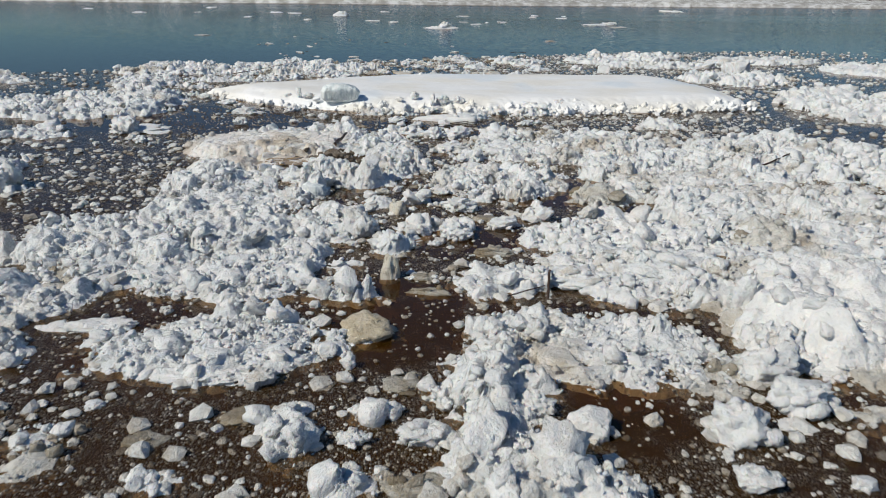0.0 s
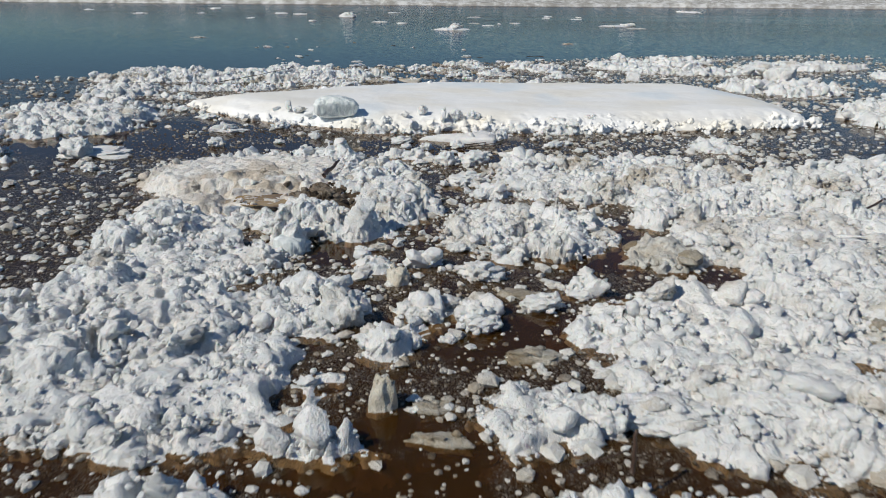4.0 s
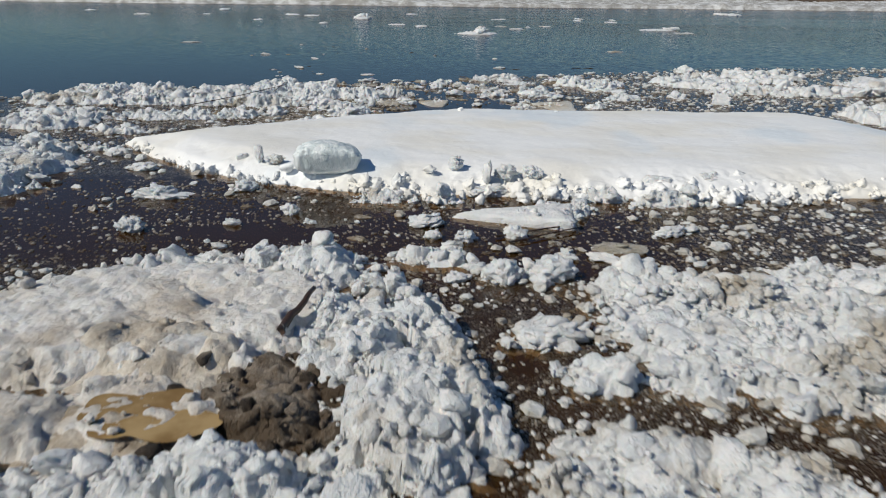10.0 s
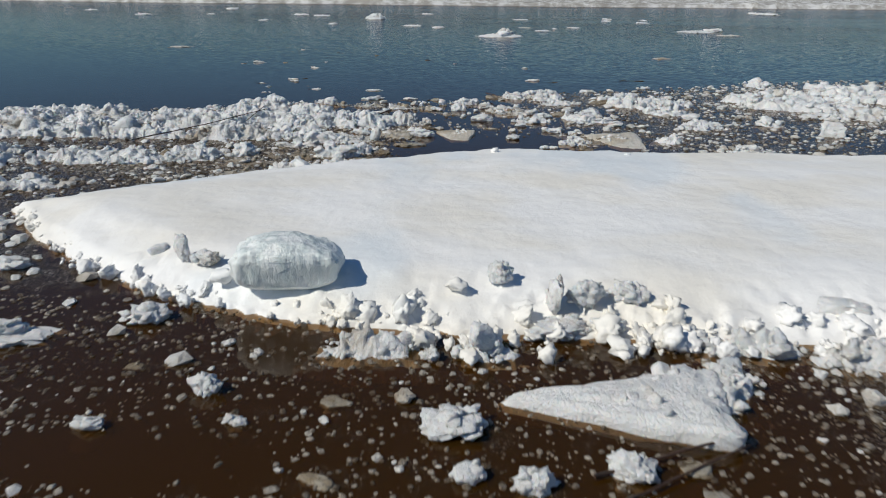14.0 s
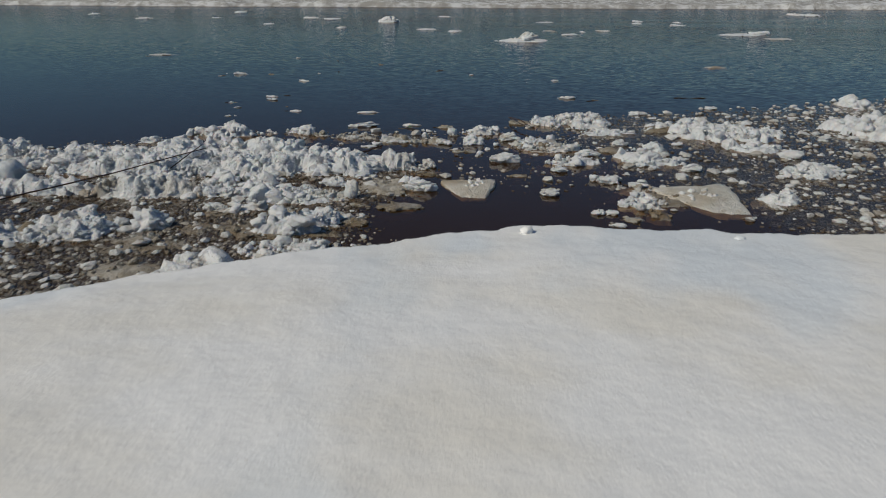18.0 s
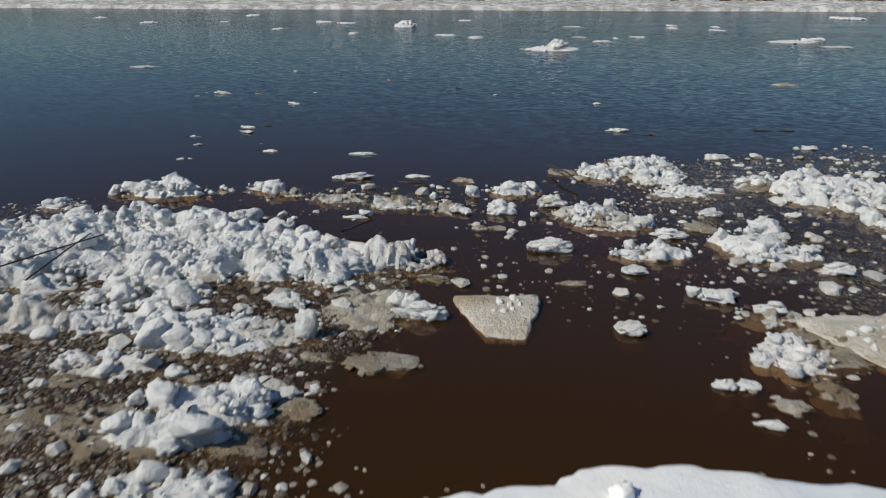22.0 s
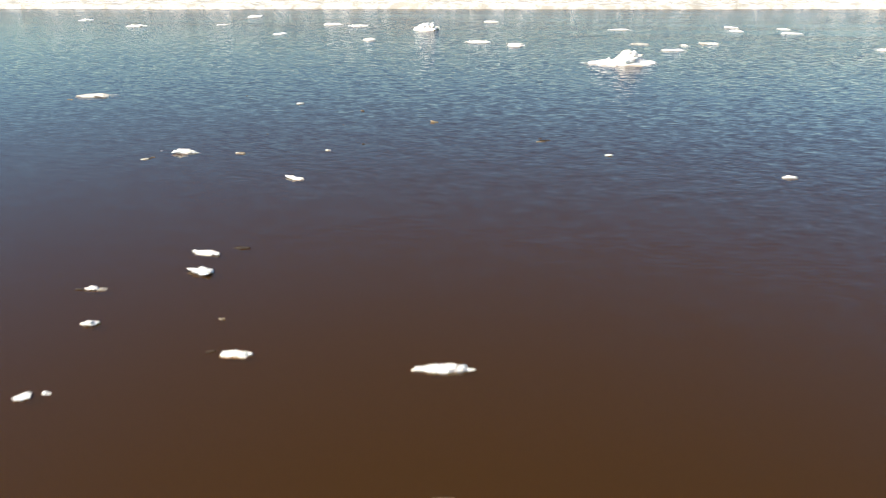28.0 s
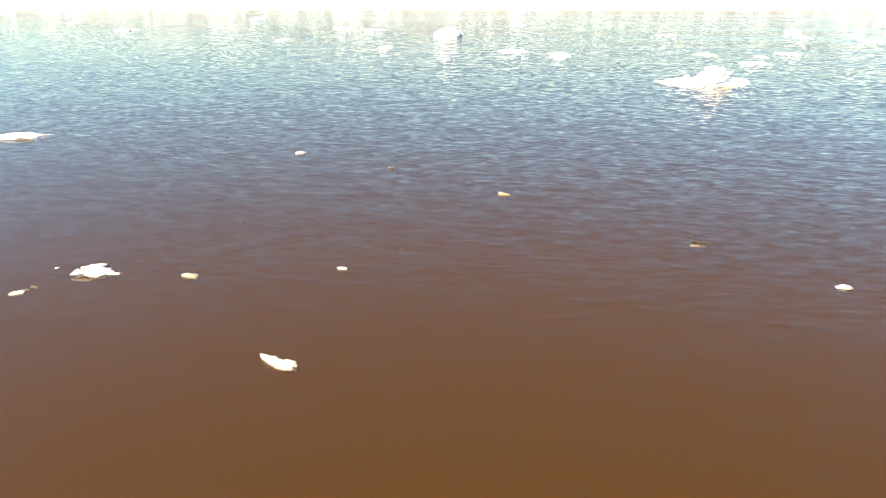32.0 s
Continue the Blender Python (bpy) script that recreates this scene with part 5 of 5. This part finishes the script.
chunk("lump", -10.11, 45.83, 0.00, 0.18, 0.10, 0.05)
chunk("lump", -7.37, 31.68, 0.00, 0.08, 0.04, 0.02)
chunk("wet", -10.75, 39.23, 0.00, 0.14, 0.08, 0.04)
chunk("lump", -10.80, 39.92, 0.00, 0.04, 0.03, 0.03)
chunk("dirt", -7.23, 41.00, 0.00, 0.12, 0.09, 0.03)

# dark slivers of thin ice on the calm water
chunk("dirt", -8.31, 33.58, 0.00, 0.26, 0.09, 0.07)
chunk("dirt", -3.29, 30.56, 0.00, 0.75, 0.26, 0.21)
chunk("dirt", -6.44, 32.48, 0.00, 0.18, 0.06, 0.05)
chunk("dirt", 3.25, 35.85, 0.00, 0.82, 0.29, 0.23)
chunk("dirt", -3.13, 30.39, 0.00, 0.53, 0.18, 0.15)
chunk("dirt", -2.67, 30.74, 0.00, 0.33, 0.12, 0.09)
chunk("dirt", 3.66, 35.86, 0.00, 0.90, 0.32, 0.25)
chunk("dirt", 0.78, 34.97, 0.00, 0.50, 0.17, 0.14)
chunk("dirt", -3.78, 41.76, 0.00, 0.49, 0.17, 0.14)
chunk("dirt", -13.78, 69.35, 0.00, 0.74, 0.26, 0.21)
chunk("dirt", -16.01, 46.33, 0.00, 0.77, 0.27, 0.21)
chunk("dirt", -8.24, 44.96, 0.00, 0.19, 0.07, 0.05)
chunk("dirt", -3.77, 41.76, 0.00, 0.40, 0.14, 0.11)
chunk("dirt", -10.68, 39.39, 0.00, 0.21, 0.07, 0.06)
chunk("dirt", -16.63, 45.87, 0.00, 0.21, 0.10, 0.06)
chunk("dirt", -3.86, 41.63, 0.00, 0.36, 0.13, 0.10)
chunk("dirt", -8.18, 44.78, 0.00, 0.17, 0.06, 0.05)
chunk("dirt", -10.71, 39.31, 0.00, 0.17, 0.06, 0.05)
chunk("dirt", -16.52, 45.85, 0.00, 0.19, 0.07, 0.05)
chunk("dirt", -9.44, 41.74, 0.00, 0.08, 0.06, 0.03)
chunk("dirt", -8.18, 43.01, 0.00, 0.08, 0.06, 0.02)
chunk("dirt", -3.87, 41.98, 0.00, 0.14, 0.05, 0.04)
chunk("dirt", -12.05, 47.08, 0.00, 0.15, 0.05, 0.04)

# drifting bergs on the open river
hummock(-1.01, 57.52, 1.38, 1.01, 9, 0.14, "s", 0.095)
hummock(-12.49, 80.68, 1.20, 3.63, 10, 0.17, "w", 0.120)
hummock(-20.90, 86.48, 0.97, 1.37, 10, 0.12, "w", 0.120)
hummock(-18.34, 84.42, 0.94, 1.96, 10, 0.10, "w", 0.120)
hummock(-13.98, 69.73, 0.45, 1.35, 10, 0.09, "w", 0.120)
hummock(12.46, 64.94, 1.67, 2.23, 9, 0.07, "w", 0.120)
hummock(13.65, 61.28, 0.97, 1.32, 9, 0.06, "d", 0.120)
hummock(28.93, 102.40, 1.41, 4.72, 11, 0.17, "w", 0.120)
hummock(-35.52, 82.94, 0.87, 1.59, 10, 0.10, "w", 0.120)
hummock(-46.09, 92.85, 0.69, 1.39, 11, 0.12, "w", 0.120)
hummock(-33.25, 101.20, 0.75, 3.02, 11, 0.15, "w", 0.120)
hummock(8.82, 84.02, 0.45, 1.24, 10, 0.10, "w", 0.120)
hummock(-5.54, 66.97, 0.59, 0.80, 10, 0.06, "w", 0.120)
hummock(-7.67, 68.45, 0.87, 1.16, 10, 0.06, "w", 0.120)
hummock(0.71, 67.75, 0.54, 1.07, 10, 0.06, "d", 0.120)
hummock(0.74, 80.76, 0.97, 0.97, 10, 0.07, "w", 0.120)
hummock(4.42, 68.37, 0.59, 1.10, 10, 0.06, "w", 0.120)
hummock(6.05, 44.18, 0.44, 0.27, 9, 0.06, "d", 0.063)
hummock(-16.30, 46.66, 0.48, 0.39, 9, 0.06, "d", 0.067)
hummock(-21.04, 74.58, 0.50, 1.71, 10, 0.06, "w", 0.120)
hummock(-29.76, 85.52, 0.49, 0.87, 10, 0.07, "w", 0.120)
hummock(2.89, 66.89, 0.16, 0.77, 10, 0.06, "w", 0.120)
hummock(-8.87, 91.57, 0.77, 2.16, 10, 0.07, "w", 0.120)
hummock(11.88, 82.27, 0.26, 1.46, 10, 0.07, "w", 0.120)
hummock(8.21, 79.73, 0.44, 1.38, 4, 0.10, "w", 0.120)
hummock(11.02, 77.29, 0.66, 0.96, 4, 0.06, "w", 0.120)
hummock(-5.50, 65.79, 0.62, 1.05, 5, 0.06, "w", 0.120)
hummock(1.88, 63.91, 0.69, 0.74, 5, 0.06, "w", 0.120)
chunk("lump", -0.69, 57.74, 0.00, 1.05, 0.84, 0.43)
chunk("lump", -12.30, 79.78, 0.00, 1.20, 0.96, 0.47)
chunk("lump", 13.62, 65.14, 0.00, 0.91, 0.32, 0.25)
chunk("lump", -0.74, 57.15, 0.00, 0.73, 0.59, 0.32)

# ---- thin plates of special outline ----
wedge(-1.63, 25.80, 0.60, 0.42, -86, 0.09, "wet tan wedge-shaped ice plate floating in dark brown water", PLATE, 0.58)
wedge(1.66, 25.55, 0.92, 0.56, -78, 0.10, "wet cream wedge-shaped ice plate tilted in dark brown water", PLATE, 0.6)
wedge(0.15, 15.62, 1.15, 0.52, 176, 0.26, "pointed white ice plate in the slush channel")

# ---- pieces on the smooth floe ----
chunk("lump", -0.72, 17.32, 0.24, 0.25, 0.22, 0.24)
chunk("rim", -1.12, 17.18, 0.24, 0.22, 0.18, 0.12)
chunk("lump", -3.98, 17.72, 0.20, 0.17, 0.14, 0.30)
chunk("lump", -3.72, 17.66, 0.20, 0.36, 0.22, 0.16)
chunk("rim", -3.42, 17.28, 0.16, 0.22, 0.18, 0.15)
chunk("block", -4.35, 17.95, 0.18, 0.20, 0.16, 0.12)
chunk("plate", -0.22, 16.98, 0.14, 0.14, 0.30, 0.34)
chunk("lump", 0.05, 17.05, 0.16, 0.34, 0.22, 0.28)
chunk("lump", 0.45, 17.15, 0.16, 0.40, 0.26, 0.22)
chunk("rim", -0.85, 23.05, 0.26, 0.14, 0.12, 0.10)
chunk("rim", 1.35, 23.1, 0.26, 0.12, 0.10, 0.06)

# ---- twigs and branches caught in the ice ----
def branch(points, r0, r1, label, name="branch"):
    """A tapered, slightly crooked stick along a few places."""
    rng = random.Random(len(points) * 7 + int(r0 * 1e4))
    pts = [Vector(p) for p in points]
    path = []
    for p, q in zip(pts, pts[1:]):
        for k in range(6):
            path.append(p.lerp(q, k / 6) + Vector((rng.gauss(0, r0), rng.gauss(0, r0), rng.gauss(0, r0 * 0.6))) * (0.3 if path else 0))
    path.append(pts[-1])
    verts, faces, sides = [], [], 6
    for i, p in enumerate(path):
        r = r0 + (r1 - r0) * i / (len(path) - 1)
        ahead = (path[min(i + 1, len(path) - 1)] - path[max(i - 1, 0)]).normalized()
        u = ahead.orthogonal().normalized()
        w = ahead.cross(u)
        for s in range(sides):
            t = math.tau * s / sides
            verts.append(p + (u * math.cos(t) + w * math.sin(t)) * r)
    for i in range(len(path) - 1):
        for s in range(sides):
            faces.append((i * sides + s, i * sides + (s + 1) % sides, (i + 1) * sides + (s + 1) % sides, (i + 1) * sides + s))
    for end, ring in ((path[0], 0), (path[-1], (len(path) - 1) * sides)):
        verts.append(end)
        for q in range(0, sides, 2):
            faces.append((len(verts) - 1, ring + q, ring + q + 1, ring + (q + 2) % sides))
    return tagged(new(name, mesh_of(name, [v[:] for v in verts], faces, BARK)), label, "branch", "driftwood sticks")


branch([(1.44, 3.9, 0.22), (1.45, 3.93, 0.52)], 0.016, 0.012, "short dark stick standing upright in the ice")
branch([(1.02, 3.8, 0.28), (1.42, 4.0, 0.32)], 0.008, 0.005, "thin dark twig lying on white ice")
branch([(5.8, 9.95, 0.18), (6.4, 10.45, 0.25), (7.0, 11.1, 0.28)], 0.020, 0.012, "dark forked branch lying on the rubble")
branch([(-7.75, 24.0, 0.12), (-6.75, 25.34, 0.22), (-5.83, 26.56, 0.36)], 0.011, 0.007, "long thin dark branch lying against the ice bank")
branch([(-5.9, 25.4, 0.30), (-5.84, 25.9, 0.40), (-5.8, 26.3, 0.46)], 0.009, 0.006, "thin dark branch on the ice bank")
branch([(-1.17, 31.6, 0.10), (-0.95, 31.0, 0.14), (-0.74, 30.5, 0.10)], 0.012, 0.008, "red-brown stick across low ice")
branch([(-1.22, 31.5, 0.12), (-0.86, 30.6, 0.10)], 0.008, 0.005, "red-brown twig beside a stick")
branch([(-1.98, 11.55, 0.19), (-1.86, 12.35, 0.27)], 0.045, 0.022, "dark wet stick in a crack of the dusty floe")
branch([(0.06, 14.53, 0.03), (1.01, 15.18, 0.05)], 0.011, 0.007, "dark stick floating in the slush channel")
branch([(-3.66, 27.9, 0.05), (-3.33, 28.14, 0.14)], 0.018, 0.010, "dark twig sticking out at the edge of the ice bank")
branch([(-0.1, 14.75, 0.03), (0.84, 15.2, 0.06)], 0.015, 0.009, "dark waterlogged branch in slush")


# ---- brash ice between the masses ----
POOLS = [
    (1.9, 2.3, 0.5, 0.8),
    (2.0, 8.7, 0.7, 0.8),
    (-1.3, 8.6, 0.4, 0.6),
    (0.1, 11.7, 0.2, 0.4),
    (2.3, 9.3, 0.7, 0.9),
    (-1.3, 8.6, 0.4, 0.3),
    (-0.2, 9.3, 0.1, 0.9),
    (-1.0, 24.7, 1.1, 1.2),
    (-2.2, 26.0, 0.6, 0.5),
    (-3.4, 28.3, 1.1, 0.7),
    (-5.2, 31.8, 1.6, 1.1),
    (-6.2, 29.0, 2.0, 0.6),
    (-1.4, 24.4, 1.5, 1.0),
    (-3.2, 14.7, 1.1, 0.3),
    (0.5, 6.3, 1.0, 0.6),
    (-0.1, 3.8, 0.7, 1.1),
    (-1.2, 25.0, 1.4, 0.7),
    (1.7, 8.6, 0.7, 0.5),
    (3.2, 8.2, 0.4, 0.5),
    (1.3, 24.4, 0.7, 0.7),
]
EDGE_X = (-40, -17, -11, -9, -6.6, -2.5, 0, 3, 6, 9, 18, 24, 60)
EDGE_Y = (20, 25, 27.4, 29, 30, 30.7, 32.6, 34, 35.5, 37, 38.8, 38.8, 38)


def field_density(x, y):
    """How thickly brash ice covers the water, 0 to 1."""
    shore = smooth01((np.interp(x, EDGE_X, EDGE_Y) - y) / 1.2)
    ragged = 0.35 + 0.95 * fbm(x * 0.55 + 40, y * 0.55 + 40, 91, 4)
    d = shore * np.clip(ragged, 0, 1)
    d = d * np.where((y > 23) & (x > -2.6), 0.25 + 0.70 * smooth01((x - 0.2 + 0.35 * (y - 26)) / 2.5), 1.0)
    d = d * (1 - 0.6 * smooth01((y - 13.0) / 0.8) * smooth01((17.8 - y) / 0.8) * smooth01((2.6 - x) / 1.2) * smooth01((x + 12) / 4))
    for px, py, a, b in POOLS:
        rr = ((x - px) / a) ** 2 + ((y - py) / b) ** 2
        keep = 0.04 if py > 12 else 0.45
        d = d * (keep + (1 - keep) * smooth01((rr - 0.75) / 0.6))
    d = d * smooth01((26 - np.abs(x - 1 + 3 * fbm(x * 0 + 5, y * 0.2, 95, 3))) / 12) * smooth01((y + 4 + 2 * fbm(x * 0.3, y * 0 + 2, 96, 3)) / 3)
    return d * (floe_inside(x, y) < -0.02)


def river():
    """The water sheet, finer where ice floats, with the thickness of floating grains as an attribute."""
    xs = np.concatenate([[-900, -300, -100, -50], np.arange(-26, 30.1, 0.3), [60, 120, 300, 900]])
    ys = np.concatenate([[-900, -200, -40, -15], np.arange(-3, 41.1, 0.3), [60, 90, 140, 300, 900]])
    X, Y = np.meshgrid(xs, ys)
    used, faces = grid_faces(np.ones(X.shape, bool))
    me = mesh_of("water", np.stack([X, Y, 0 * X], -1).reshape(-1, 3), faces, WATER)
    me.attributes.new("frazil", "FLOAT", "POINT").data.foreach_set("value", field_density(X, Y).ravel().astype(np.float32))
    return tagged(new("water", me), "peat-brown river water with light ripples and floating ice grains", "water", kind="structure")


river()


def brash(name, label, material, count, box, size, spread, flat, sub, seed, awash=0.35):
    """Scattered fragments joined into one sheet of stuff."""
    rng = np.random.default_rng(seed)
    x, y = rng.uniform(box[0], box[1], count), rng.uniform(box[2], box[3], count)
    keep = rng.random(count) < field_density(x, y) * np.where((material is RUBBLE) & (((x < 0.3) & (y < 5) & (rng.random(count) < 0.5)) | ((x > -2.6) & (x < 3) & (y > 23))), 0.5, 1.0) * np.where((material is RUBBLE) & (x < 2) & (y > 13.4) & (y < 17.2), 0.3, 1.0)
    side = np.minimum(x - box[0], box[1] - x) + 1.5 * fbm(x * 0.6, y * 0.6, seed + 70, 3)
    keep &= rng.random(count) < smooth01(side / (0.2 * (box[1] - box[0])))
    x, y = x[keep], y[keep]
    n = len(x)
    s = size * np.minimum(np.exp(rng.normal(0, spread, n)), 2.2)
    places = np.stack([x, y, s * flat * (0.5 - awash)], 1)
    V, F = crumb_cloud(rng, 0 * places, s, "angular", sub)
    V = V.reshape(n, -1, 3)
    V[..., 2] *= flat
    V += places[:, None, :]
    return tagged(new(name, mesh_of(name, V.reshape(-1, 3), F, material, sub > 2)), label, "brash ice", kind="stuff")


brash("ice_rubble", "white and grey rubble ice packed between the heaps", RUBBLE, 3600, (-8, 9, -1, 16.5), 0.085, 0.42, 0.72, 2, 1)
brash("ice_rubble", "small broken white and grey ice between the heaps", RUBBLE, 18000, (-8, 9, -1, 16.5), 0.034, 0.55, 0.6, 1, 7)
brash("ice_rubble", "white and grey rubble ice far out in the jam", RUBBLE, 21000, (-26, 30, -1, 39), 0.10, 0.5, 0.6, 1, 2)
brash("ice_rubble", "white and tan rubble ice beyond the smooth floe", RUBBLE, 12000, (-12, 14, 20, 37), 0.05, 0.6, 0.55, 1, 3)
brash("slush", "wet brown-grey slush of ice crumbs on dark water", SLUSH, 24000, (-6, 7, 0, 17), 0.030, 0.55, 0.7, 1, 4, awash=0.48)
brash("slush", "wet brown-grey slush of ice crumbs past the floe", SLUSH, 30000, (-10, 9, 20, 34), 0.030, 0.55, 0.7, 1, 5, awash=0.48)
brash("slush", "wet brown-grey slush at the outer edges of the jam", SLUSH, 14000, (-22, 26, -1, 39), 0.05, 0.5, 0.4, 1, 6)
brash("slush", "half-sunken grey-brown slush in the channel before the floe", SLUSH, 16000, (-7.5, 4, 13.2, 17.2), 0.026, 0.65, 0.7, 1, 8, awash=0.5)
brash("slush", "broken tan and grey ice awash beside the rubble bank", SLUSH, 9000, (-7.5, -2.0, 21.3, 27.2), 0.036, 0.6, 0.6, 1, 11, awash=0.45)
